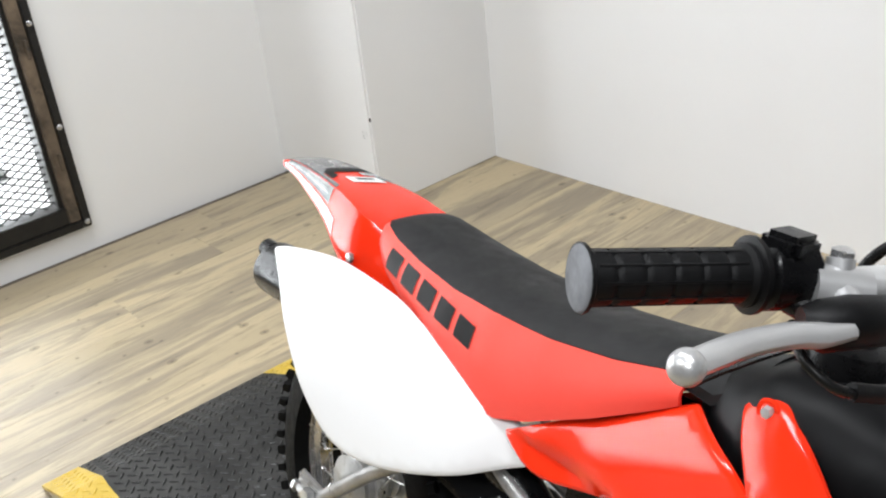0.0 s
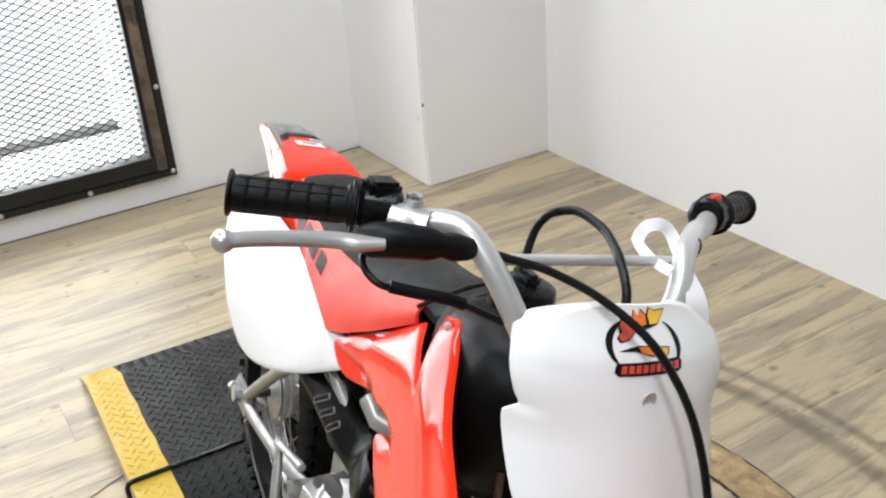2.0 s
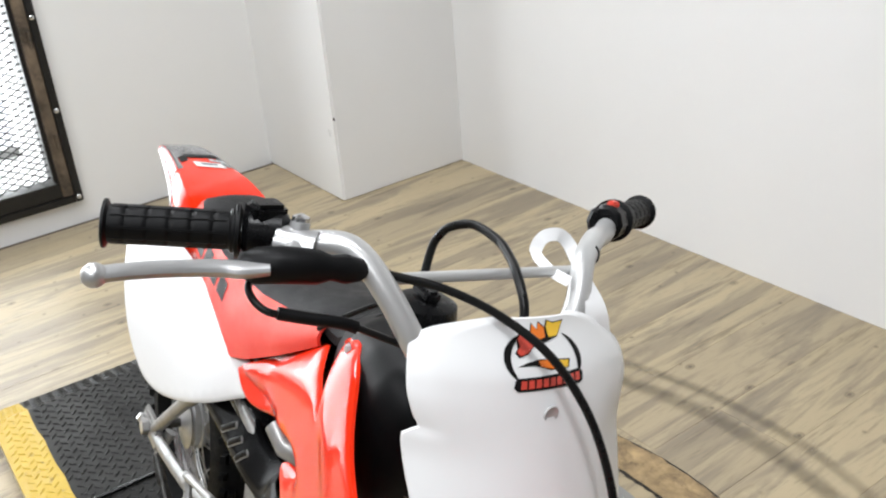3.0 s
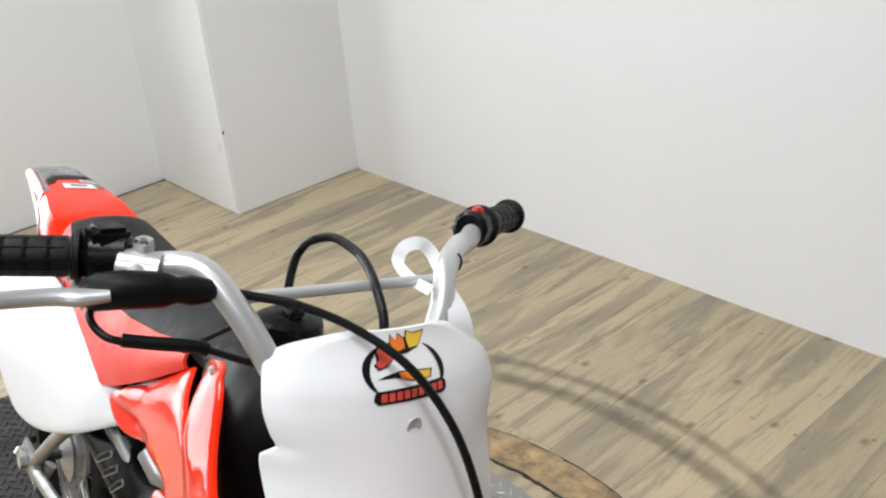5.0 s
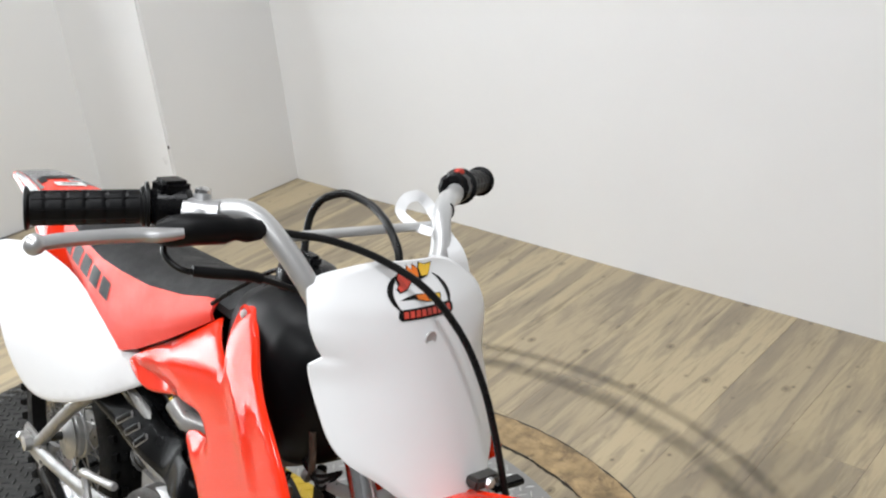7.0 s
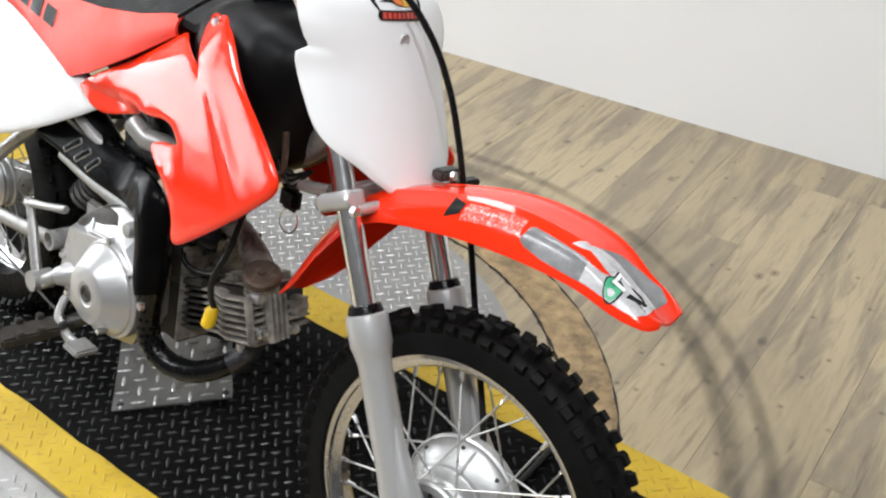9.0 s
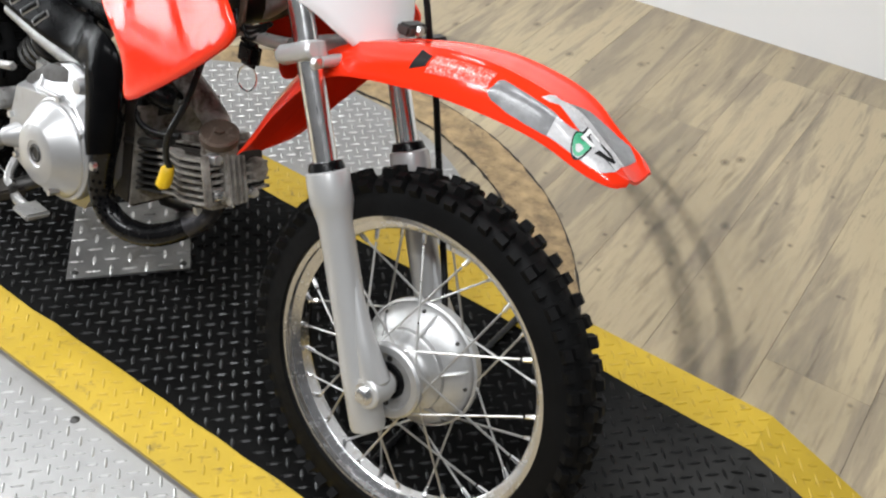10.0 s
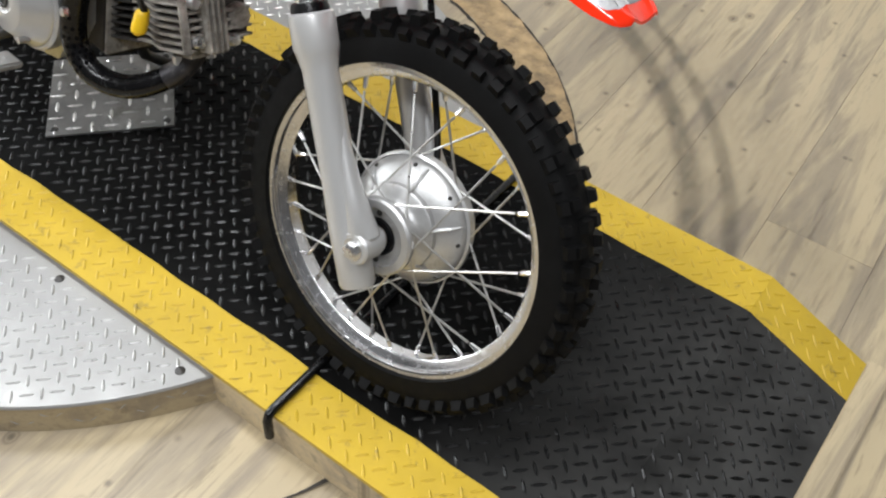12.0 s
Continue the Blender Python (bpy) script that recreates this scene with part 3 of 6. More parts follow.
def tread_bars(spots, length=0.0104, width=0.0025, height=0.0019):
    """Raised lozenges of tread plate at (place, angle, slope) spots, in one mesh."""
    verts, faces = [], []
    for (x, y, z), ang, slope in spots:
        c, s = math.cos(ang), math.sin(ang)
        k = len(verts)
        for a, b, h in ((-length, 0, 0), (-length * 0.4, -width, 0), (length * 0.4, -width, 0), (length, 0, 0), (length * 0.4, width, 0), (-length * 0.4, width, 0), (-length * 0.5, 0, height), (length * 0.5, 0, height)):
            dx = a * c - b * s
            verts.append((x + dx, y + a * s + b * c, z + h + dx * slope - 0.0002))
        faces += [tuple(k + i for i in f) for f in ((0, 1, 6), (1, 2, 7, 6), (2, 3, 7), (3, 4, 7), (4, 5, 6, 7), (5, 0, 6))]
    mesh = bpy.data.meshes.new("tread")
    mesh.from_pydata(verts, [], faces)
    return mesh


def tread_grid(reach_x, reach_y):
    """Places and angles of the bars: rows in which level and upright bars take turns, set at 45 degrees to the plate."""
    along, across = PITCH * 0.71, PITCH * 0.82
    c, s = math.cos(radians(45)), math.sin(radians(45))
    n = int(1.5 * max(reach_x, reach_y) / along)
    for i in range(-n, n + 1):
        for j in range(-n, n + 1):
            u, v = i * along, j * across
            x, y = u * c - v * s, u * s + v * c
            if abs(x) < reach_x and abs(y) < reach_y:
                yield x, y, radians(135 if (i + j) % 2 else 45)


def tread_part(spots, material, parent, label, size=1.0):
    mesh = tread_bars(spots, 0.0110 * size, 0.0024 * size)
    mesh.materials.append(material)
    ob = new("tread", mesh)
    ob.parent = parent
    return tagged(ob, label, kind="stuff")


turntable = tagged(new("turntable"), "round bright tread-plate turntable with a wooden skirt", "turntable")
turntable.location = DISC_C
part("disc", lathe([(0.0001, 0.055), (DISC_R, 0.055), (DISC_R + 0.001, 0.058), (DISC_R - 0.001, DISC_Z), (0.0001, DISC_Z)], (0, 0, 0), "z", 128), PLATE_SILVER, turntable)
part("skirt", lathe([(DISC_R - 0.02, 0.003), (DISC_R - 0.003, 0.003), (DISC_R - 0.003, 0.054), (DISC_R - 0.02, 0.054)], (0, 0, 0), "z", 128, closed=True), SKIRT_WOOD, turntable, "wood-look skirt")
# slanting bars round the skirt
verts, faces = [], []
for k in range(200):
    a0, lean = math.tau * k / 200, 0.6 if k % 2 else -0.6
    z0 = 0.022 if (k // 2) % 2 else 0.038
    for along, up, out in ((-1, -1, 0), (0.15, -0.15, 0), (1, 1, 0), (-0.15, 0.15, 0), (0, 0, 0.0012)):
        a, r = a0 + along * 0.0065 / DISC_R, DISC_R - 0.0032 + out
        verts.append((r * math.cos(a), r * math.sin(a), z0 + up * lean * 0.0085))
    q = 5 * k
    faces += [(q, q + 1, q + 4), (q + 1, q + 2, q + 4), (q + 2, q + 3, q + 4), (q + 3, q, q + 4)]
mesh = bpy.data.meshes.new("tread")
mesh.from_pydata(verts, [], faces)
mesh.materials.append(TREAD_SILVER)
ob = new("tread", mesh)
ob.parent = turntable
tagged(ob, "raised bars round the skirt", kind="stuff")
PITCH = 0.0255
spots = []
for x, y, ang in tread_grid(0.593, 0.593):
    if x * x + y * y < 0.593 ** 2 and not -0.315 < y < 0.325:
        spots.append(((x, y, DISC_Z), ang, 0.0))
tread_part(spots, TREAD_SILVER, turntable, "raised bars of bright tread plate")
for x, y in ((0.486, -0.329), (0.249, -0.316)):
    part("screw", lathe([(0.0001, 0.0030), (0.004, 0.0028), (0.0070, 0.0004)], (x, y, DISC_Z), "z", 12), DARK_STEEL, turntable)

dock = tagged(new("ramp"), "long black tread-plate ramp with yellow painted edges", "ramp")
dock.matrix_world = Matrix.Translation((-0.295, 0.138, 0)) @ pose(0, 0, 0, 0, 0, -2.05)
# stations along the length: x, height of the top
RAMP = ((-1.150, 0.010), (-0.990, TOP_Z), (1.030, TOP_Z), (1.192, 0.010))
HALF, STRIP = 0.298, 0.078


def lerp_table(table, x):
    for (x0, *a), (x1, *b) in zip(table, table[1:]):
        if x <= x1:
            t = max(0.0, (x - x0) / (x1 - x0))
            return [p + (q - p) * t for p, q in zip(a, b)]
    return list(table[-1][1:])


def ramp_height(x):
    z = lerp_table([(a, b) for a, b in RAMP], x)[0]
    slope = (TOP_Z - 0.010) / 0.160 if x < -0.990 else (-(TOP_Z - 0.010) / 0.162 if x > 1.030 else 0.0)
    return z, slope


def strip_along(name, y0, y1, material, label="", wavy=None):
    """A plate along the ramp, bent at its crests; wavy is the edge that is not quite straight."""
    bm = bmesh.new()
    xs = sorted({x for x, z in RAMP} | {-1.15 + 0.05 * k for k in range(47)})
    rnd = random.Random(3)
    rows = []
    for x in xs:
        z = ramp_height(x)[0]
        a, b = y0, y1
        w = rnd.uniform(-0.0022, 0.0022)
        a, b = (a + w, b) if wavy == 0 else ((a, b + w) if wavy == 1 else (a, b))
        rows.append([bm.verts.new((x, a, z)), bm.verts.new((x, b, z)), bm.verts.new((x, b, z - 0.007)), bm.verts.new((x, a, z - 0.007))])
    for a, b in zip(rows, rows[1:]):
        for k in range(4):
            bm.faces.new((a[k], a[(k + 1) % 4], b[(k + 1) % 4], b[k]))
    bm.faces.new(rows[0])
    bm.faces.new(rows[-1][::-1])
    bmesh.ops.recalc_face_normals(bm, faces=bm.faces)
    return part(name, bm, material, dock, label, smooth=False)


strip_along("deck", -HALF + STRIP - 0.003, HALF - STRIP + 0.003, PLATE_BLACK).location.z = -0.0006
strip_along("edge_strip", -HALF, -HALF + STRIP, PLATE_YELLOW, "yellow painted tread-plate edge", 1)
strip_along("edge_strip", HALF - STRIP, HALF, PLATE_YELLOW, "yellow painted tread-plate edge", 0)
dark, bright = [], []
for x, y, ang in tread_grid(1.182, HALF - 0.008):
    if x < -1.14 or abs(abs(y) - HALF + STRIP) < 0.007:
        continue
    z, slope = ramp_height(x)
    (bright if abs(y) > HALF - STRIP else dark).append(((x, y, z), ang, slope))
tread_part(dark, TREAD_BLACK, dock, "raised bars of black tread plate")
tread_part(bright, PLATE_YELLOW, dock, "raised bars of yellow tread plate")
bm = bmesh.new()
for y0, y1 in ((-HALF + 0.004, -HALF + 0.022), (HALF - 0.022, HALF - 0.004)):
    rows = []
    for x, z in RAMP:
        rows.append([bm.verts.new((x, y, h)) for y, h in ((y0, 0.003), (y1, 0.003), (y1, z - 0.008), (y0, z - 0.008))])
    for a, b in zip(rows, rows[1:]):
        for k in range(4):
            bm.faces.new((a[k], a[(k + 1) % 4], b[(k + 1) % 4], b[k]))
    bm.faces.new(rows[0])
    bm.faces.new(rows[-1][::-1])
bmesh.ops.recalc_face_normals(bm, faces=bm.faces)


part("ramp_side", bm, SIDE_WOOD, dock, "wood-look ramp side")
part("end_trim", box((1.192, -HALF - 0.01, 0.003), (1.228, HALF + 0.012, 0.011), 0.003), SKIRT_WOOD, dock)


# two black bars laid across the ramp, bent down over its near edge
def hold_bar(x, r):
    ob = tagged(new("hold_down_bar"), "black steel bar laid across the ramp under the tyre", "bar", "hold-down bars")
    ob.matrix_world = dock.matrix_world @ Matrix.Translation((x, 0, 0))
    z, e = TOP_Z + r + 0.0012, HALF + r + 0.002
    pts = [(0, -e, 0.040), (0, -e, z - 0.012), (0.0, -e + 0.004, z - 0.003), (0, -e + 0.013, z), (0, e - 0.013, z), (0, e - 0.004, z - 0.003), (0, e, z - 0.012), (0, e, 0.030)]
    part("bar", tube(pts, r, 10), BLACK_PAINT, ob)


hold_bar(0.640, 0.0062)
hold_bar(-0.580, 0.0050)
pad = tagged(new("tread_plate"), "small square of bright tread plate lying on the ramp", "metal plate")
pad.matrix_world = Matrix.Translation((-0.266, 0.121, TOP_Z + 0.0014)) @ pose(0, 0, 0, 0, 0, 45.5)
part("sheet", box((-0.0955, -0.0955, 0), (0.0955, 0.0955, 0.0040), 0.0008), PAD_PLATE, pad)
spots = [((i * 0.0275, j * 0.0275, 0.0040), radians(0 if (i + j) % 2 else 90), 0.0) for i in range(-3, 4) for j in range(-3, 4)]
tread_part(spots, PAD_TREAD, pad, "raised bars of worn tread plate", 1.25)
for x, y in ((0.085, -0.083), (-0.083, -0.083), (0.083, 0.083)):
    part("screw", lathe([(0.0001, 0.0030), (0.004, 0.0028), (0.0062, 0.0004)], (x, y, 0.004), "z", 12), DARK_STEEL, pad)


# ---- the dirt bike: x forward, y to its left, z up from the tyres' foot ----
bike = tagged(new("dirt_bike"), "small red and white dirt bike leaning on a black ramp", "dirt bike")
bike.matrix_world = Matrix.Translation((-0.145, -0.003, 0.07)) @ pose(0, 0, 0, 0, 0, -8.4) @ pose(0, 0, 0, -15.5, 0, 0)
RAKE, STEER = radians(27.5), radians(6.6)
AXIS = Vector((-math.sin(RAKE), 0, math.cos(RAKE)))
HEAD = Vector((0.30, 0, 0.61))
STEERED = Matrix.Translation(HEAD) @ Matrix.Rotation(STEER, 4, AXIS) @ Matrix.Translation(-HEAD)


def front(name, bm, material, parent, label="", smooth=True):
    """A part that turns with the handlebar."""
    bm.transform(STEERED)
    return part(name, bm, material, parent, label, smooth)


# the bar sits a little askew in its clamps
ASKEW = Matrix.Identity(4)
ASKEW[2][1] = 0.026


def bar_part(name, bm, material, parent, label="", smooth=True):
    bm.transform(ASKEW)
    return front(name, bm, material, parent, label, smooth)


def ring_at(x, half_w, z0, z1, power=3.0, n=20, lean=0.0):
    """A rounded box section across the bike at x."""
    zc, h = (z0 + z1) / 2, (z1 - z0) / 2
    out = []
    for k in range(n):
        a = math.tau * k / n
        c, s = math.cos(a), math.sin(a)
        out.append((x + lean * s * h, half_w * math.copysign(abs(c) ** (2 / power), c), zc + h * math.copysign(abs(s) ** (2 / power), s)))
    return out


def sheet(rows, back):
    """A thin shell: rows of points for its outer face, and the vector from there to its inner face."""
    bm = bmesh.new()
    back = Vector(back)
    g = [[bm.verts.new(p) for p in r] for r in rows]
    h = [[bm.verts.new(Vector(p) + back) for p in r] for r in rows]
    m, n = len(g), len(g[0])
    for i in range(m - 1):
        for k in range(n - 1):
            bm.faces.new((g[i][k], g[i][k + 1], g[i + 1][k + 1], g[i + 1][k]))
            bm.faces.new((h[i][k], h[i + 1][k], h[i + 1][k + 1], h[i][k + 1]))
    rim = [(0, k) for k in range(n)] + [(i, n - 1) for i in range(1, m)] + [(m - 1, k) for k in range(n - 2, -1, -1)] + [(i, 0) for i in range(m - 2, 0, -1)]
    for (i, k), (j, l) in zip(rim, rim[1:] + rim[:1]):
        bm.faces.new((g[i][k], h[i][k], h[j][l], g[j][l]))
    bmesh.ops.recalc_face_normals(bm, faces=bm.faces)
    return bm


# -- wheels --
def knob_tyre(centre, radius, half_w, rim_r, count, rnd):
    bm = bmesh.new()
    depth = 0.011
    base = radius - depth
    prof = []
    for k in range(15):
        a = math.pi * k / 14
        s, c = math.sin(a), math.cos(a)
        prof.append((rim_r + (base - rim_r) * s ** 0.70, half_w * 0.94 * math.copysign(abs(c) ** 0.62, c)))
    add_lathe(bm, prof + [(rim_r - 0.003, -half_w * 0.62), (rim_r - 0.003, half_w * 0.62)], centre, "y", 96, closed=True)
    return bm


def knob_mesh(w_y, w_t, depth=0.011):
    """A small rubber block: foot wider than its crown."""
    v = []
    for h, k in ((-0.004, 1.12), (depth, 0.86)):
        v += [(sy * w_y * k, st * w_t * k, h) for sy, st in ((-1, -1), (1, -1), (1, 1), (-1, 1))]
    mesh = bpy.data.meshes.new("knob")
    mesh.from_pydata(v, [], [(4, 5, 6, 7), (0, 1, 5, 4), (1, 2, 6, 5), (2, 3, 7, 6), (3, 0, 4, 7)])
    mesh.materials.append(RUBBER)
    return mesh


MID_KNOB, SIDE_KNOB, EDGE_KNOB, LONG_KNOB = (0.0062, 0.0066, 0.0095), (0.0058, 0.0066, 0.0092), (0.0048, 0.0056, 0.0072), (0.0052, 0.0070, 0.0072)
KNOBS = {k: knob_mesh(*k) for k in (MID_KNOB, SIDE_KNOB, EDGE_KNOB, LONG_KNOB)}


def tread_knobs(centre, radius, half_w, count, rnd, parent, turn):
    base = radius - 0.011

    def knob(ang, y, size, out_r, tip):
        rad, tan, side = Vector((math.cos(ang), 0, math.sin(ang))), Vector((-math.sin(ang), 0, math.cos(ang))), Vector((0, 1, 0))
        nrm = rad * math.cos(tip) + side * math.sin(tip)
        lat = side * math.cos(tip) - rad * math.sin(tip)
        foot = Vector(centre) + rad * out_r + side * y
        m = Matrix((lat, tan, nrm)).transposed().to_4x4()
        m.translation = foot
        ob = new("knob", KNOBS[size])
        ob.parent, ob.matrix_local = parent, turn @ m

    for k in range(count):
        a, j = math.tau * k / count, rnd.uniform(-0.004, 0.004)
        for sgn in (-1, 1):
            if k % 2:
                knob(a + sgn * j, sgn * 0.0080, MID_KNOB, base - 0.0005, sgn * 0.08)
            else:
                knob(a + sgn * j, sgn * half_w * 0.55, SIDE_KNOB, base - 0.0035, sgn * 0.36)
            knob(a + j, sgn * half_w * (0.84 if k % 2 else 0.80), EDGE_KNOB if k % 2 else LONG_KNOB, base - (0.0095 if k % 2 else 0.0085), sgn * 0.74)


def wheel(name, centre, radius, half_w, rim_r, count, spokes, drum_side, steer):
    put = front if steer else part
    rnd = random.Random(7 + spokes)
    c = Vector(centre)
    # upright bright lips, a rolled shoulder inside each, a well for the nipples
    half = [(rim_r + 0.0035, 0.0190), (rim_r + 0.0040, 0.0205), (rim_r - 0.0055, 0.0212), (rim_r - 0.0078, 0.0200), (rim_r - 0.0082, 0.0178), (rim_r - 0.0068, 0.0155), (rim_r - 0.0074, 0.0130), (rim_r - 0.0100, 0.0112), (rim_r - 0.0160, 0.0092), (rim_r - 0.0182, 0.0070)]
    inner = [(rim_r + 0.0010, 0.0165), (rim_r - 0.0030, 0.0130), (rim_r - 0.0130, 0.0060)]
    rim_prof = [(r, -h) for r, h in half] + half[::-1] + inner + [(r, -h) for r, h in inner[::-1]]
    w = put(name, lathe(rim_prof, centre, "y", 96, closed=True), RIM, bike, "spoked wheel with a polished steel rim")
    tread_at = c + Vector((0, 0.004 if steer else 0.0, 0))
    put("tyre", knob_tyre(tread_at, radius, half_w, rim_r, count, rnd), RUBBER, w, "black knobbly off-road tyre")
    tread_knobs(tread_at, radius, half_w, count, rnd, w, STEERED if steer else Matrix.Identity(4))
    d = drum_side
    drum_r = 0.074 if steer else 0.042
    k_ = drum_r / 0.078
    hub = [(0.021, -d * 0.044), (0.022, -d * 0.0475), (0.030, -d * 0.0485), (0.033, -d * 0.0500), (0.034, -d * 0.0525), (0.042, -d * 0.0522), (0.0445, -d * 0.0495), (0.0445, -d * 0.0435), (0.042, -d * 0.0415), (0.033, -d * 0.0395), (0.029, -d * 0.034), (0.031, -d * 0.026), (0.040 * k_, -d * 0.0205),
           (0.050 * k_, -d * 0.0185), (0.0525 * k_, -d * 0.0165), (0.0530 * k_, -d * 0.0105), (0.060 * k_, -d * 0.0070), (0.069 * k_, -d * 0.0005), (0.0745 * k_, d * 0.0055), (0.0770 * k_, d * 0.0090), (drum_r, d * 0.0120), (drum_r, d * 0.030), (drum_r - 0.004, d * 0.034), (0.045, d * 0.038), (0.018, d * 0.044), (0.010, d * 0.046)]
    h = put("hub", lathe(hub, centre, "y", 56), HUB_ALLOY, w, "cast aluminium drum brake hub")
    put("flange_ring", lathe([(drum_r + 0.001, d * 0.012), (drum_r + 0.004, d * 0.014), (drum_r + 0.004, d * 0.019), (drum_r + 0.001, d * 0.021)], centre, "y", 48, closed=True), HUB_ALLOY, w)
    put("seal", lathe([(0.0215, -d * 0.0440), (0.0205, -d * 0.0500), (0.0140, -d * 0.0500), (0.0130, -d * 0.0440)], centre, "y", 28, closed=True), BLACK, w, "black rubber axle seal")
    for k in range(2):
        a = math.tau * (k / 2 + 0.78)
        put("flange_dimple", lathe([(0.0001, -d * 0.0492), (0.0030, -d * 0.0494), (0.0040, -d * 0.0478)], c + Vector((0.0275 * math.cos(a), 0, 0.0275 * math.sin(a))), "y", 12), DARK_STEEL, h)
    # radial ribs over the drum's shoulder, and the holes that the spokes hook into
    for k in range(6):
        a = math.tau * (k + 0.4) / 6
        run = [(0.0505, 0.0195), (0.0545, 0.0125), (0.0610, 0.0078), (0.0690, 0.0015), (0.0755, -0.0060)]
        put("hub_rib", tube([c + Vector((r * k_ * math.cos(a), -d * y_, r * k_ * math.sin(a))) for r, y_ in run], [0.0016, 0.0020, 0.0020, 0.0020, 0.0014], 6), HUB_ALLOY, h)
    for k in range(8):
        a = math.tau * (k + 0.15) / 8
        p_ = c + Vector((0.0735 * k_ * math.cos(a), d * 0.0035, 0.0735 * k_ * math.sin(a)))
        put("spoke_hole", lathe([(0.0001, -d * 0.0012), (0.0020, -d * 0.0012), (0.0026, d * 0.0015)], p_, "y", 8), DARK_STEEL, h)
    put("axle", tube([c + Vector((0, -0.095, 0)), c + Vector((0, 0.095, 0))], 0.0075, 12), DARK_STEEL, w)
    n = spokes // 4
    for k in range(spokes):
        far = k % 2 == 0
        side = d if far else -d
        hub_r, hub_y = (drum_r - 0.001, d * 0.017) if far else (0.041, -d * 0.0465)
        turn = 1 if (k // 2) % 2 else -1
        a_rim = math.tau * k / spokes
        a_hub = a_rim + turn * (0.62 if far else 0.95)
        p0 = c + Vector((hub_r * math.cos(a_hub), hub_y, hub_r * math.sin(a_hub)))
        p1 = c + Vector(((rim_r - 0.0178) * math.cos(a_rim), side * 0.003, (rim_r - 0.0178) * math.sin(a_rim)))
        bm = tube([p0, p0.lerp(p1, 0.5), p0.lerp(p1, 0.9)], 0.00135, 6)
        q0 = p1 + (p0 - p1).normalized() * 0.013
        sp = put("spoke", bm, SPOKE, w)
        put("nipple", tube([q0, q0.lerp(p1, 0.15), q0.lerp(p1, 0.9), p1], [0.0018, 0.0025, 0.0029, 0.0029], 6), CHROME, sp)
    return w


front_wheel = wheel("front_wheel", (0.540, 0, 0.250), 0.2335, 0.0315, 0.182, 60, 32, 1, True)
rear_wheel = wheel("rear_wheel", (-0.525, 0, 0.245), 0.236, 0.046, 0.163, 48, 32, -1, False)

# -- fork --
def fork_point(y, z, ahead=0.0):
    """A point on a fork leg's line at height z."""
    return Vector((0.334 + (0.61 - z) * math.tan(RAKE) + ahead, y, z))


for sgn in (-1, 1):
    y = sgn * 0.074
    leg = front("fork_leg", tube([fork_point(y, z_) for z_ in (0.4560, 0.4545, 0.4500, 0.4250, 0.4210, 0.4060, 0.3000, 0.2620, 0.2040, 0.2010, 0.2000)],
                                 [0.0205, 0.0228, 0.0236, 0.0236, 0.0222, 0.0186, 0.0188, 0.0205, 0.0198, 0.0185, 0.0140], 28), STEEL, bike, "silver painted fork leg")
    front("dust_seal", tube([fork_point(y, 0.4650), fork_point(y, 0.4640), fork_point(y, 0.4580), fork_point(y, 0.4550)], [0.0150, 0.0178, 0.0196, 0.0200], 20), BLACK, leg)
    front("fork_tube", tube([fork_point(y, 0.70), fork_point(y, 0.455)], 0.0132, 20), CHROME, leg, "chromed fork tube")
    axle_at = Vector((0.540, 0, 0.250))
    # the axle lug grows out of the leg as a long wedge on its leading side
    lug = bmesh.new()
    add_tube(lug, [fork_point(y, 0.385, 0.013), fork_point(y, 0.340, 0.0145), fork_point(y, 0.300, 0.016), axle_at + Vector((-0.001, y, 0.010)), axle_at + Vector((0, y, -0.008))], [0.0040, 0.0080, 0.0115, 0.0165, 0.0120], 16, 1.12)
    add_lathe(lug, [(0.006, -sgn * 0.020), (0.0165, -sgn * 0.019), (0.0185, -sgn * 0.012), (0.0185, sgn * 0.0150), (0.0165, sgn * 0.0172), (0.006, sgn * 0.0172)], axle_at + Vector((0, y, 0)), "y", 28)
    front("axle_lug", lug, STEEL, leg)
    nut = bmesh.new()
    add_lathe(nut, [(0.002, sgn * 0.0168), (0.0125, sgn * 0.0172), (0.0125, sgn * 0.0186), (0.0095, sgn * 0.0188)], axle_at + Vector((0, y, 0)), "y", 20)
    add_lathe(nut, [(0.003, sgn * 0.0185), (0.0088, sgn * 0.0186), (0.0088, sgn * 0.0240), (0.0065, sgn * 0.0252), (0.003, sgn * 0.0252)], axle_at + Vector((0, y, 0)), "y", 6)
    front("axle_nut", nut, BOLT, leg)
    front("axle_spacer", lathe([(0.0125, -sgn * 0.014), (0.0125, -sgn * 0.029)], axle_at + Vector((0, y, 0)), "y", 20), ROUGH_ALLOY, leg)

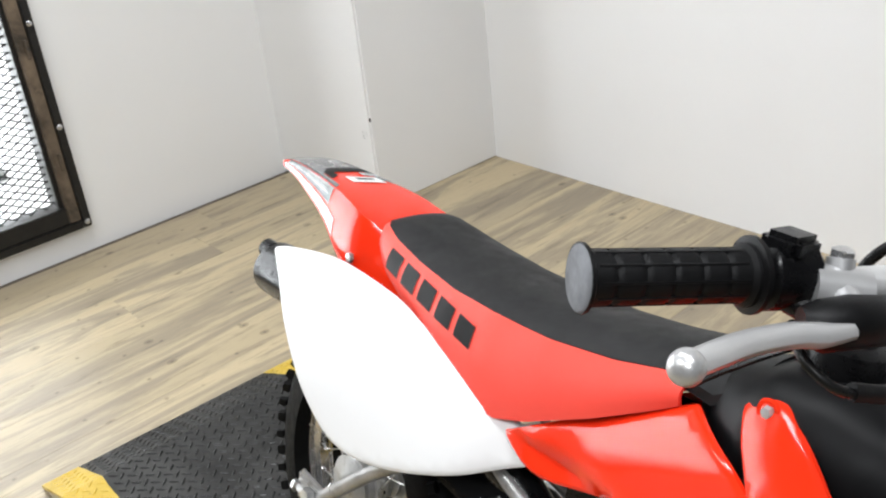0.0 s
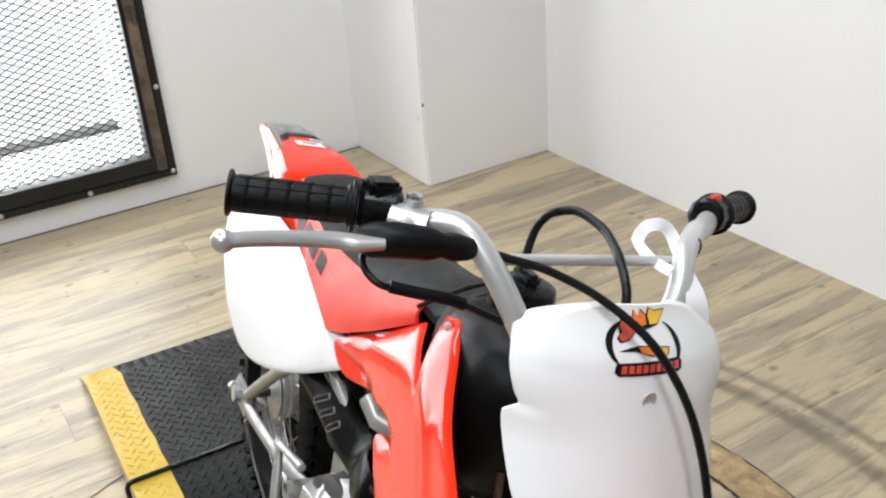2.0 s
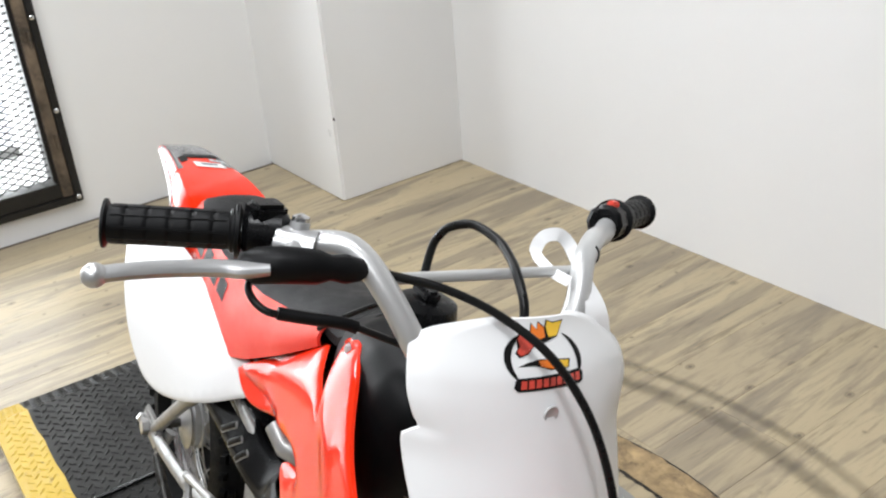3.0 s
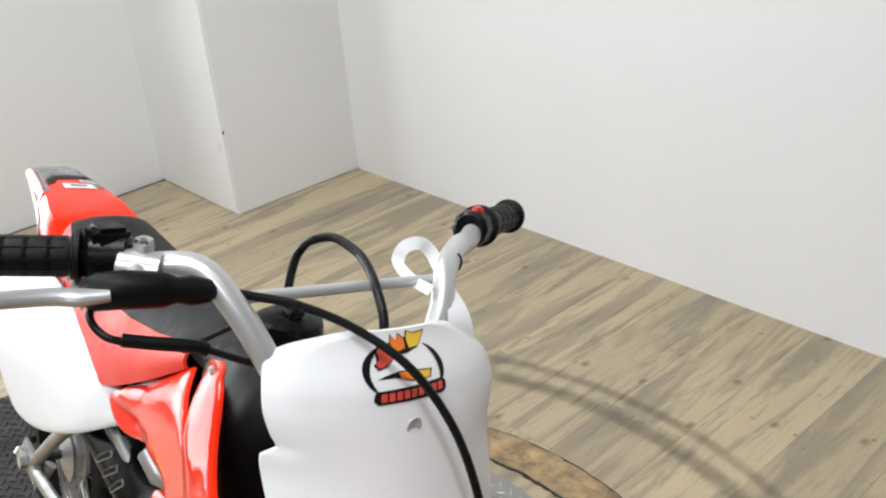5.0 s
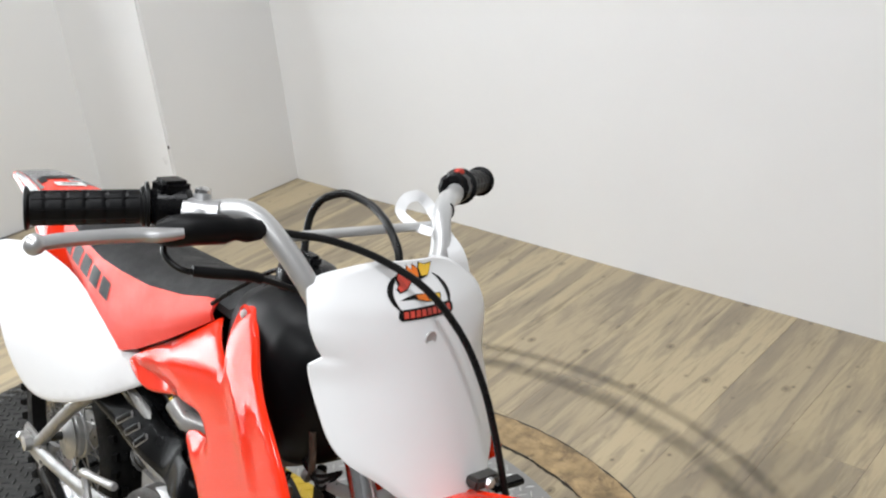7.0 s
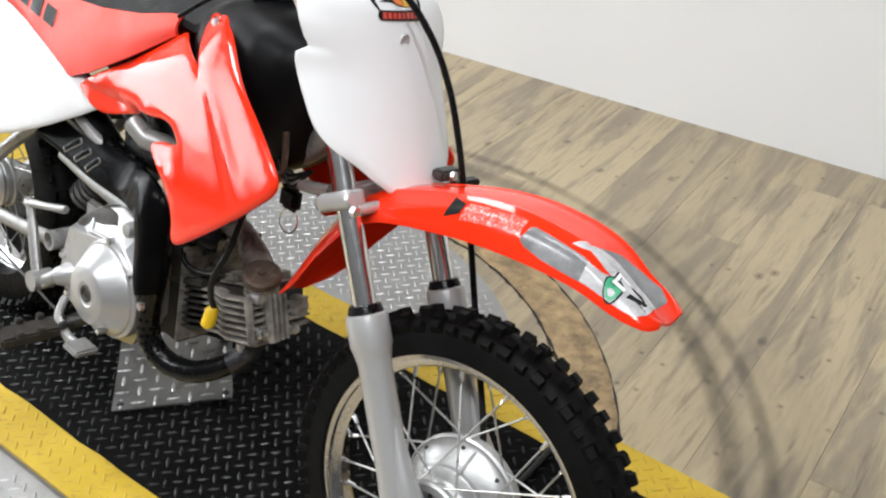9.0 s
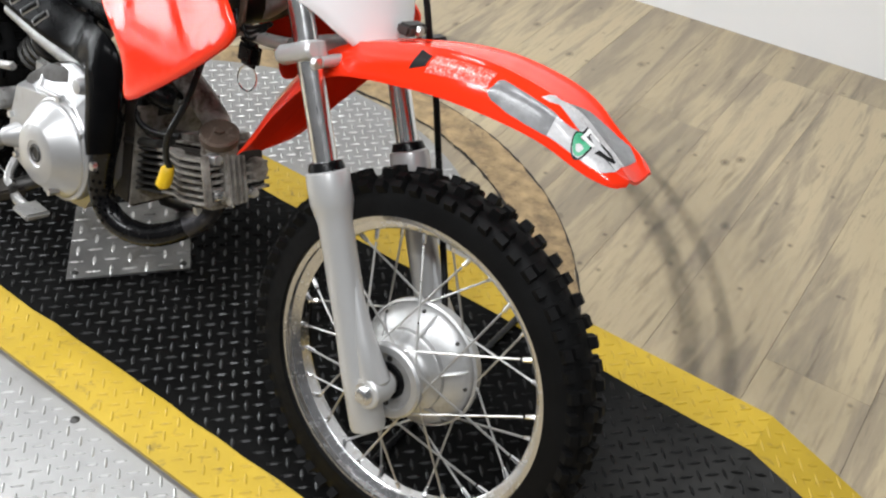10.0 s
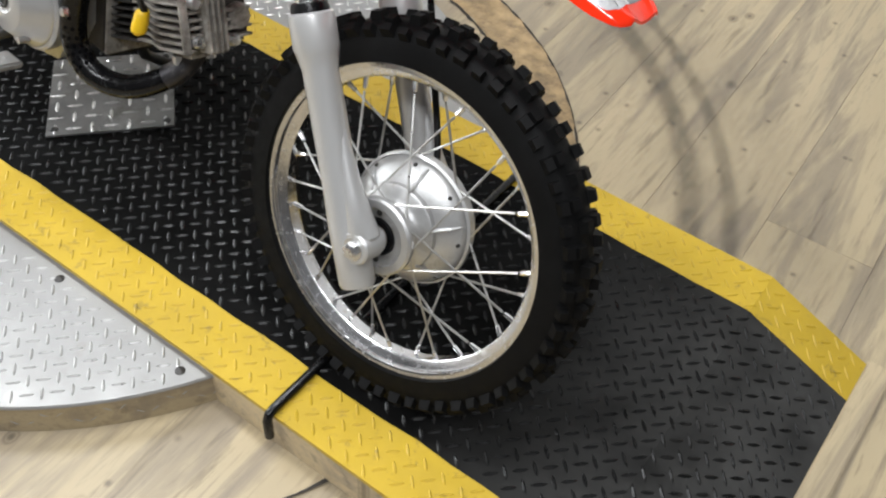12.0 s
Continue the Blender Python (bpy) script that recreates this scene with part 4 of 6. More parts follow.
for z, drop, name, rr in ((0.566, 0.018, "lower_clamp", 0.0190), (0.690, 0.018, "upper_clamp", 0.018)):
    bm = bmesh.new()
    for sgn in (-1, 1):
        p = fork_point(sgn * 0.074, z)
        add_tube(bm, [p + AXIS * drop * 0.55, p + AXIS * drop * 0.40, p - AXIS * drop * 0.40, p - AXIS * drop * 0.55], [rr - 0.003, rr + 0.001, rr + 0.001, rr - 0.003], 24)
        if z < 0.6:
            # the pinch lug, across the outer side of the fork tube
            q = p + Vector((0.0, sgn * 0.012, 0.0))
            fore = Vector((math.cos(RAKE), 0, math.sin(RAKE)))
            add_tube(bm, [q + fore * d for d in (-0.030, -0.028, -0.023, 0.016, 0.019)], [0.004, 0.0080, 0.0105, 0.0100, 0.0075], 20)
            add_tube(bm, [p + Vector((0.020, sgn * 0.004, -0.004)), p + Vector((0.020, -sgn * 0.030, -0.004))], 0.0065, 12)
    a, b = fork_point(-0.074, z), fork_point(0.074, z)
    add_tube(bm, [a, fork_point(-0.03, z) - Vector((0.028, 0, 0.010)), fork_point(0.03, z) - Vector((0.028, 0, 0.010)), b], 0.014, 10)
    clamp = front(name, bm, STEEL, bike, "silver fork clamp")
    for sgn in (-1, 1):
        if z > 0.6:
            q = fork_point(sgn * 0.074, 0.706)
            front("fork_cap", tube([q - AXIS * 0.002, q + AXIS * 0.003, q + AXIS * 0.0035, q + AXIS * 0.012], [0.0195, 0.0195, 0.0095, 0.0085], 18), BOLT, clamp)
            continue
        p = fork_point(sgn * 0.074, z) + Vector((0.0, sgn * 0.012, -0.003))
        front("clamp_bolt", lathe([(0.003, 0.020), (0.0065, 0.020), (0.0065, 0.026), (0.002, 0.027)], p, "x", 6), BOLT, clamp)
part("steering_head", tube([HEAD + AXIS * 0.09, HEAD - AXIS * 0.02], 0.026, 18), STEEL, bike, "silver frame steering head")

def smooth_table(table, x):
    """Like lerp_table, but with rounded joints."""
    k = max(i for i in range(len(table) - 1) if i == 0 or table[i][0] <= x)
    p1, p2 = table[k], table[k + 1]
    p0 = table[k - 1] if k else tuple(2 * a - b for a, b in zip(p1, p2))
    p3 = table[k + 2] if k + 2 < len(table) else tuple(2 * b - a for a, b in zip(p1, p2))
    h = p2[0] - p1[0]
    t = min(1.0, max(0.0, (x - p1[0]) / h))
    out = []
    for a, b, c, d in zip(p0[1:], p1[1:], p2[1:], p3[1:]):
        m1, m2 = (c - a) / (p2[0] - p0[0]) * h, (d - b) / (p3[0] - p1[0]) * h
        out.append((2 * t ** 3 - 3 * t * t + 1) * b + (t ** 3 - 2 * t * t + t) * m1 + (3 * t * t - 2 * t ** 3) * c + (t ** 3 - t * t) * m2)
    return out


# -- front mudguard: rear flap, crown over the clamp, long beak --
GUARD = ((0.238, 0.393, 0.022, 0.004), (0.262, 0.431, 0.042, 0.016), (0.294, 0.488, 0.055, 0.022), (0.332, 0.544, 0.058, 0.026), (0.376, 0.580, 0.058, 0.028), (0.430, 0.600, 0.058, 0.031), (0.490, 0.619, 0.060, 0.037),
         (0.545, 0.628, 0.061, 0.040), (0.592, 0.627, 0.060, 0.038), (0.632, 0.618, 0.057, 0.032), (0.668, 0.598, 0.051, 0.022), (0.692, 0.586, 0.046, 0.015), (0.7045, 0.579, 0.040, 0.011), (0.7115, 0.574, 0.030, 0.006))


def guard_point(i, u, lift=0.0):
    x, z, w, d = smooth_table([(k, *g) for k, g in enumerate(GUARD)], i)
    a = abs(u)
    ridge = 0.004 * max(0.0, 1 - abs(a - 0.55) / 0.12)
    flat = 0.25 * a ** 2 + 0.75 * a ** 4
    up = min(1.0, max(0.25, (i - 1.0) / 4.0))
    n = Vector((-(1 - up) * 0.8, 0, up)).normalized()
    # the crown is flattened, and the rims turn down into a lip
    sag = 0.009 * (1 - min(1.0, (a / 0.8) ** 2)) * min(1.0, max(0.0, (i - 5.0) / 2.5))
    lip = 0.006 * max(0.0, (a - 0.86) / 0.14) * min(1.0, max(0.0, (i - 3.0) / 2.5)) * min(1.0, max(0.0, (13.0 - i) / 2.5))
    return Vector((x, u * w, z)) - n * (d * flat + sag + lip - ridge * min(1, i / 4) * min(1.0, max(0.0, 13.0 - i) / 2)) + n * lift


rows = [[guard_point(i / 4, u / 18) for u in range(-18, 19)] for i in range(0, 53)]
front_guard = front("front_mudguard", sheet(rows, (0.0006, 0, -0.0028)), RED, bike, "glossy red plastic front mudguard")


def guard_patch(name, i0, i1, u0, u1, material, skew=0.0, taper=1.0, lift=0.0006):
    """A print that follows the mudguard's skin."""
    bm = bmesh.new()
    n, g = 8, []
    for a in range(n + 1):
        t = a / n
        i = i0 + (i1 - i0) * t
        mid, half = (u0 + u1) / 2 + skew * t, (u1 - u0) / 2 * (1 + (taper - 1) * t)
        g.append([bm.verts.new(guard_point(i, mid + half * (b / 4 - 1), lift)) for b in range(9)])
    for a, b in zip(g, g[1:]):
        for k in range(8):
            bm.faces.new((a[k], a[k + 1], b[k + 1], b[k]))
    bmesh.ops.recalc_face_normals(bm, faces=bm.faces)
    return front(name, bm, material, front_guard)


def guard_swoosh(table, material, lift):
    """A print with curved edges: rows of (station, one edge, other edge) along the skin."""
    bm = bmesh.new()
    n, g = 26, []
    for a in range(n + 1):
        i = table[0][0] + (table[-1][0] - table[0][0]) * a / n
        lo, hi = lerp_table(table, i)
        g.append([bm.verts.new(guard_point(i, lo + (hi - lo) * b / 8, lift)) for b in range(9)])
    for a, b in zip(g, g[1:]):
        for k in range(8):
            bm.faces.new((a[k], a[k + 1], b[k + 1], b[k]))
    bmesh.ops.recalc_face_normals(bm, faces=bm.faces)
    return front("print", bm, material, front_guard)


# grey swoosh low on the side, a second over the crown, both running out over the pale tip
guard_swoosh(((7.30, -0.90, -0.88), (7.42, -0.93, -0.72), (7.9, -0.96, -0.745), (8.45, -0.97, -0.765), (8.85, -0.97, -0.765), (9.25, -0.96, -0.80), (9.55, -0.95, -0.88)), STICKER_GREY, 0.0006)
guard_swoosh(((9.0, -0.965, -0.80), (9.4, -0.96, -0.78), (9.8, -0.955, -0.60), (10.4, -0.95, -0.50), (11.0, -0.93, -0.48), (11.5, -0.84, -0.56)), PALE_PRINT, 0.0009)
guard_swoosh(((8.40, -0.68, -0.665), (8.65, -0.66, -0.50), (8.85, -0.62, -0.34), (9.3, -0.66, -0.16), (9.9, -0.70, -0.12), (10.6, -0.62, -0.14), (11.3, -0.58, -0.20)), PALE_PRINT, 0.0007)
guard_swoosh(((8.85, -0.34, -0.33), (9.2, -0.30, 0.10), (9.9, -0.22, 0.42), (10.6, -0.20, 0.50), (11.3, -0.20, 0.42)), STICKER_GREY, 0.0006)
guard_patch("print", 5.62, 5.90, -0.90, -0.62, STICKER_BLACK, skew=-0.02, taper=0.55, lift=0.0008)
guard_patch("print", 5.95, 7.25, -0.90, -0.68, SPECKLE, skew=0.02, lift=0.0005)


def guard_disc(i0, u0, ri, ru, material, lift, a0=0, a1=360):
    """A round print, or a sector of one."""
    bm = bmesh.new()
    c = bm.verts.new(guard_point(i0, u0, lift))
    rim = [bm.verts.new(guard_point(i0 + ri * math.cos(radians(a)), u0 + ru * math.sin(radians(a)), lift)) for a in [a0 + (a1 - a0) * k / 20 for k in range(21)]]
    for p, q in zip(rim, rim[1:]):
        bm.faces.new((c, p, q))
    bmesh.ops.recalc_face_normals(bm, faces=bm.faces)
    return front("print", bm, material, front_guard)


guard_disc(9.84, -0.80, 0.30, 0.18, STICKER_BLACK, 0.0014)
guard_disc(9.83, -0.81, 0.25, 0.145, STICKER_GREEN, 0.0018)
guard_patch("print", 9.66, 9.84, -0.80, -0.46, STICKER_BLACK, lift=0.0017)
guard_patch("print", 9.72, 9.82, -0.79, -0.47, STICKER_WHITE, lift=0.0022)
guard_patch("print", 9.80, 10.14, -0.78, -0.68, STICKER_WHITE, lift=0.0022)
guard_patch("print", 9.80, 10.16, -0.58, -0.47, STICKER_WHITE, lift=0.0022)
guard_patch("print", 10.30, 11.10, -0.82, -0.66, STICKER_BLACK, skew=0.12, taper=0.35, lift=0.0012)
guard_patch("print", 10.25, 10.95, -0.58, -0.50, STICKER_BLACK, skew=-0.06, taper=0.4, lift=0.0012)
guard_patch("print", 10.7, 11.35, -0.74, -0.70, STICKER_BLACK, skew=-0.10, taper=0.3, lift=0.0013)

# -- number plate --
# height and reach of its two edges
PLATE_RIGHT = ((0.801, -0.022), (0.7985, -0.040), (0.7953, -0.058), (0.7902, -0.082), (0.7845, -0.097), (0.773, -0.108), (0.745, -0.1125), (0.724, -0.107), (0.7165, -0.1025), (0.7130, -0.1035), (0.7095, -0.111), (0.704, -0.1125), (0.690, -0.111), (0.667, -0.1085), (0.6345, -0.102), (0.6175, -0.090), (0.604, -0.070), (0.591, -0.054), (0.580, -0.038), (0.572, -0.026))
PLATE_LEFT = ((0.801, 0.052), (0.797, 0.075), (0.790, 0.096), (0.780, 0.115), (0.765, 0.134), (0.740, 0.148), (0.715, 0.153), (0.690, 0.158), (0.660, 0.156), (0.630, 0.143), (0.610, 0.116), (0.596, 0.090), (0.580, 0.078), (0.572, 0.066))


def plate_x(y, z):
    """The plate's bow across, and its lean, which grows at the top."""
    t = min(1.0, max(0.0, (z - 0.685) / 0.06))
    s = min(1.0, max(0.0, (z - 0.755) / 0.045))
    return 0.3285 + (0.727 - z) * 0.46 - (3.4 - 1.1 * t * t * (3 - 2 * t)) * (y - 0.012) ** 2 - 0.014 * s * s * (3 - 2 * s)


def plate_point(u, z):
    edge = smooth_table([(-a, b) for a, b in (PLATE_RIGHT if u < 0 else PLATE_LEFT)], -z)[0]
    y = 0.019 + abs(u) * (edge - 0.019)
    return Vector((plate_x(y, z) - 0.005 * max(0.0, abs(u) - 0.88) / 0.12, y, z))


rows = [[plate_point(u / 14, z) for u in range(-14, 15)] for z in [0.801 - 0.229 * (k / 70) ** 1.6 for k in range(71)]]
plate = front("number_plate", sheet(rows, (-0.0030, 0, 0)), WHITE, bike, "white plastic front number plate with a small sticker")
front("plate_dimple", lathe([(0.0001, 0.0001), (0.0052, 0.0002), (0.0068, 0.0010), (0.0078, 0.0008), (0.0084, -0.0006)], Vector((plate_x(0.0078, 0.732) + 0.0010, 0.0078, 0.732)), "x", 24), DIMPLE_GREY, plate)


def plate_patch(outline, material, lift):
    """A flat-cut print on the plate; outline in metres across (y) and up (z)."""
    bm = bmesh.new()
    vs = [bm.verts.new((0, y, z)) for y, z in outline]
    f = bm.faces.new(vs)
    bmesh.ops.triangulate(bm, faces=[f])
    for _ in range(3):
        long = [e for e in bm.edges if e.calc_length() > 0.006]
        if long:
            bmesh.ops.subdivide_edges(bm, edges=long, cuts=1)
            bmesh.ops.triangulate(bm, faces=bm.faces[:])
    for v in bm.verts:
        v.co.x = plate_x(v.co.y, v.co.z) + lift
    bmesh.ops.recalc_face_normals(bm, faces=bm.faces)
    return front("print", bm, material, plate)


# abstract sticker: a broken black ring, flame-coloured flashes, a red bar
SY, SZ, SW = 0.010, 0.772, 1.42
for a0, a1 in ((112, 226), (-42, 52)):
    for k in range(10):
        b0, b1 = a0 + (a1 - a0) * k / 10, a0 + (a1 - a0) * (k + 1) / 10
        t0, t1 = [0.0012 + 0.0058 * math.sin(math.pi * (j / 10)) for j in (k, k + 1)]
        (p0, q0), (p1, q1) = [((SY + SW * 0.031 * math.cos(radians(d)), SZ + 0.021 * math.sin(radians(d))), (SY + (SW * 0.031 - t) * math.cos(radians(d)), SZ + (0.021 - t * 0.6) * math.sin(radians(d)))) for d, t in ((b0, t0), (b1, t1))]
        plate_patch([p0, p1, q1, q0], STICKER_BLACK, 0.0008)
SPIKES = ((-0.0215, 0.7775), (-0.0160, 0.7815), (-0.0170, 0.7870), (-0.0095, 0.7885), (-0.0100, 0.7935), (-0.0010, 0.7920), (0.0015, 0.7985), (0.0070, 0.7930), (0.0095, 0.7990), (0.0165, 0.7945), (0.0190, 0.8000), (0.0270, 0.7975), (0.0410, 0.7985), (0.0330, 0.7900),
          (0.0290, 0.7868), (0.0150, 0.7838), (0.0030, 0.7832), (-0.0085, 0.7762), (-0.0185, 0.7742))


def shrunk(outline, cy, cz, k):
    return [(cy + (y - cy) * k, cz + (z - cz) * k) for y, z in outline]


plate_patch(SPIKES, STICKER_BLACK, 0.0009)
plate_patch(shrunk(SPIKES[:6] + ((0.0010, 0.7860),) + SPIKES[-3:], -0.006, 0.7845, 0.86), STICKER_RED, 0.0012)
plate_patch(shrunk(SPIKES[5:10] + ((0.0160, 0.7868), (0.0040, 0.7848)), 0.007, 0.7905, 0.88), STICKER_ORANGE, 0.0013)
plate_patch(shrunk(SPIKES[9:15] + ((0.0175, 0.7862),), 0.027, 0.7925, 0.86), STICKER_YELLOW, 0.0013)
plate_patch([(-0.0220, 0.7685), (-0.0100, 0.7712), (0.0020, 0.7730), (0.0240, 0.7722), (0.0385, 0.7712), (0.0345, 0.7656), (0.0130, 0.7652), (-0.0040, 0.7688)], STICKER_BLACK, 0.0009)
plate_patch([(0.0005, 0.7722), (0.0150, 0.7722), (0.0165, 0.7658), (0.0020, 0.7680)], STICKER_ORANGE, 0.0012)
plate_patch([(0.0165, 0.7720), (0.0360, 0.7706), (0.0335, 0.7662), (0.0175, 0.7658)], STICKER_YELLOW, 0.0012)
plate_patch([(-0.0290, 0.7535), (-0.0270, 0.7590), (-0.0225, 0.7605), (0.0480, 0.7635), (0.0515, 0.7605), (0.0505, 0.7545), (0.0460, 0.7525), (-0.0250, 0.7505)], STICKER_BLACK, 0.0009)
for k in range(9):
    y0 = -0.0225 + 0.0078 * k
    z0 = 0.7525 + 0.0003 * k
    plate_patch([(y0, z0), (y0 + 0.0012, z0 + 0.0062), (y0 + 0.0070, z0 + 0.0064), (y0 + 0.0060, z0 + 0.0002)], STICKER_RED, 0.0012)

# the plate's upper corner runs out into a loose strap, looped round the crossbar
STRAP = (((0.272, 0.098, 0.776), (0, 0.020, 0)), ((0.266, 0.099, 0.794), (0, 0.015, 0)), ((0.250, 0.103, 0.809), (0.002, 0.008, 0)), ((0.2264, 0.1080, 0.8207), (-0.0036, 0.0036, -0.0016)), ((0.2100, 0.1110, 0.8290), (-0.0036, 0.0036, -0.0020)),
         ((0.2000, 0.1070, 0.8400), (-0.0036, 0.0036, -0.0020)), ((0.1950, 0.0960, 0.8470), (-0.0036, 0.0036, -0.0020)), ((0.1900, 0.0820, 0.8420), (-0.0036, 0.0036, -0.0020)), ((0.1910, 0.0765, 0.8265), (-0.0036, 0.0036, -0.0020)), ((0.2160, 0.0775, 0.8175), (-0.0030, 0.0036, -0.0020)), ((0.2440, 0.0760, 0.8180), (0, 0.0045, 0)))
mid, wide = smooth_line([p for p, w in STRAP], 6), smooth_line([w for p, w in STRAP], 6)
FACE = Vector((-0.67, 0.65, -0.36)).normalized()
rows = []
for k, (p, w) in enumerate(zip(mid, wide)):
    if k > 12:
        t_ = (mid[min(k + 1, len(mid) - 1)] - mid[k - 1]).normalized()
        turn = FACE.cross(t_).normalized() * (0.0064 if k < 48 else 0.0052)
        w = w.lerp(turn if turn.dot(rows[-1][2] - rows[-1][0]) > 0 else -turn, min(1.0, (k - 12) / 5))
    rows.append([p - w, p, p + w])
front("strap", sheet(rows, FACE * 0.0016), WHITE, plate, "loose white plastic strap")

# -- handlebar --
bar_right = [(0.094, -0.307, 0.829), (0.140, -0.216, 0.837), (0.172, -0.174, 0.837), (0.1990, -0.1390, 0.8405), (0.2303, -0.1167, 0.8119), (0.2547, -0.0937, 0.7706), (0.2587, -0.0624, 0.7289), (0.250, -0.024, 0.712)]
bar_left = [(0.250, 0.036, 0.712), (0.2563, 0.0626, 0.7414), (0.2494, 0.0871, 0.7892), (0.2233, 0.1100, 0.8246), (0.1960, 0.1450, 0.8365), (0.1708, 0.1830, 0.8330), (0.140, 0.228, 0.837), (0.094, 0.319, 0.829)]
line = smooth_line(bar_right + [(0.249, 0.006, 0.711)] + bar_left, 5)
bar = bar_part("handlebar", tube(line, 0.0114, 16), STEEL, bike, "worn silver painted handlebar")
bar_part("crossbar", tube([(0.2160, -0.1250, 0.8182), (0.2169, 0.1180, 0.8146)], 0.0052, 12), STEEL, bar)
for sgn in (-1, 1):
    bar_part("bar_clamp", box((0.230, sgn * 0.030 - 0.014, 0.680), (0.270, sgn * 0.030 + 0.014, 0.727), 0.006), STEEL, bar)


def along_bar(t, sgn):
    a, b = Vector((0.094, 0.313, 0.829)), Vector((0.140, 0.222, 0.837))
    p = a.lerp(b, t)
    return Vector((p.x, sgn * p.y + 0.006, p.z))


for sgn in (-1, 1):
    pts, rad = [], []
    for k in range(49):
        t = -0.03 + 1.02 * k / 48
        pts.append(along_bar(t, sgn))
        groove = 0.0012 if (k % 8 == 0 and 2 < k < 46) else 0.0
        rad.append(0.0205 if k < 2 else 0.0162 - groove + (0.0030 if k > 46 else 0.0))
    grip = bar_part("grip", tube(pts, rad, 20), GRIP, bar, "black rubber handlebar grip")
    bar_part("grip_end", tube([along_bar(-0.030, sgn), along_bar(-0.036, sgn)], [0.0196, 0.0188], 24), DUSTY_RUBBER, grip, "dusty grey end of the rubber grip")
    ribs = bmesh.new()
    fr = frames_along(pts)
    for j in range(10):
        a = math.tau * j / 10
        add_tube(ribs, [p + (u * math.cos(a) + w * math.sin(a)) * 0.0157 for p, t_, u, w in fr[3:46:6]], 0.0011, 5)
    bar_part("ribs", ribs, GRIP, grip)
    bar_part("flange", tube([along_bar(0.985, sgn), along_bar(1.0, sgn), along_bar(1.03, sgn), along_bar(1.045, sgn)], [0.017, 0.0235, 0.0235, 0.018], 24), GRIP, grip)

bar_part("cable_tie", tube([(0.2140, 0.1222, 0.8292), (0.2115, 0.1254, 0.8304)], 0.0125, 14), BLACK, bar)

# throttle housing with its brake lever holder, right side
r = [along_bar(1.05, -1), along_bar(1.10, -1), along_bar(1.36, -1), along_bar(1.42, -1)]
housing = bar_part("throttle_housing", tube(r, [0.016, 0.0215, 0.0215, 0.015], 14), BLACK, bar, "black throttle housing")
p = along_bar(1.22, -1)
bar_part("cable_exit", tube([p + Vector((0.010, 0, -0.012)), p + Vector((0.034, 0.008, -0.020)), p + Vector((0.048, 0.016, -0.020))], [0.009, 0.007, 0.006], 12), BLACK, housing)
bar_part("housing_top", box(p + Vector((-0.012, -0.016, 0.012)), p + Vector((0.014, 0.014, 0.027)), 0.004), BLACK, housing)
p = Vector((0.176, -0.178, 0.836))
holder = bmesh.new()
add_tube(holder, [p + Vector((-0.010, -0.013, 0.0)), p + Vector((0.012, 0.012, 0.0))], 0.0155, 14)
add_tube(holder, [p + Vector((0.0, 0, 0.004)), p + Vector((-0.003, 0.002, 0.019))], 0.0085, 10)
add_tube(holder, [p + Vector((0.006, -0.004, 0.0)), p + Vector((0.024, -0.018, -0.004)), p + Vector((0.029, -0.026, -0.006))], [0.010, 0.0085, 0.006], 10)
lever_holder = bar_part("lever_holder", holder, ALLOY, bar, "cast aluminium brake lever holder")
bar_part("holder_bolt", lathe([(0.002, 0.0), (0.0075, 0.0), (0.0075, 0.006), (0.003, 0.008)], p + Vector((-0.003, 0.002, 0.018)), "z", 6), BOLT, lever_holder)
lever = smooth_line([(0.2055, -0.215, 0.8290), (0.1995, -0.234, 0.8262), (0.1925, -0.252, 0.8260), (0.1889, -0.2875, 0.8259), (0.1925, -0.3233, 0.8270), (0.1938, -0.3440, 0.8260)], 5)
n = len(lever)
brake_lever = bar_part("brake_lever", tube(lever, [0.0078 + 0.0022 * min(1.0, k / 6) - 0.0020 * k / n for k in range(n)], 12, 0.72), ALLOY, bar, "worn bare aluminium brake lever")
ball = bmesh.new()
bmesh.ops.create_uvsphere(ball, u_segments=16, v_segments=12, radius=0.0094, matrix=Matrix.Translation((0.1938, -0.3461, 0.8258)))
bar_part("lever_ball", ball, ALLOY, brake_lever)
boot = [(0.204, -0.216, 0.8305), (0.210, -0.208, 0.832), (0.217, -0.190, 0.835), (0.222, -0.160, 0.834), (0.2245, -0.150, 0.834), (0.226, -0.138, 0.833), (0.2275, -0.124, 0.832), (0.228, -0.118, 0.831)]
part("lever_boot", tube([Vector(q) + Vector((0.004, -0.010, 0)) for q in boot], [0.0110, 0.0150, 0.0155, 0.0145, 0.0105, 0.0125, 0.0095, 0.0042], 14), GRIP, bike, "black rubber boot over the brake cable")

# kill switch, left side
r = [along_bar(1.07, 1), along_bar(1.11, 1), along_bar(1.30, 1), along_bar(1.34, 1)]
switch = bar_part("switch_block", tube(r, [0.017, 0.0205, 0.0205, 0.016], 10), BLACK, bar, "black switch block with a red button")
p = along_bar(1.20, 1)
bar_part("red_button", box(p + Vector((-0.003, -0.006, 0.017)), p + Vector((0.007, 0.006, 0.0245)), 0.002), STICKER_RED, switch)

# -- cables --
def cable(name, pts, radius, parent, label="", per=6):
    return part(name, tube(smooth_line(pts, per), radius, 10), CABLE, parent, label)


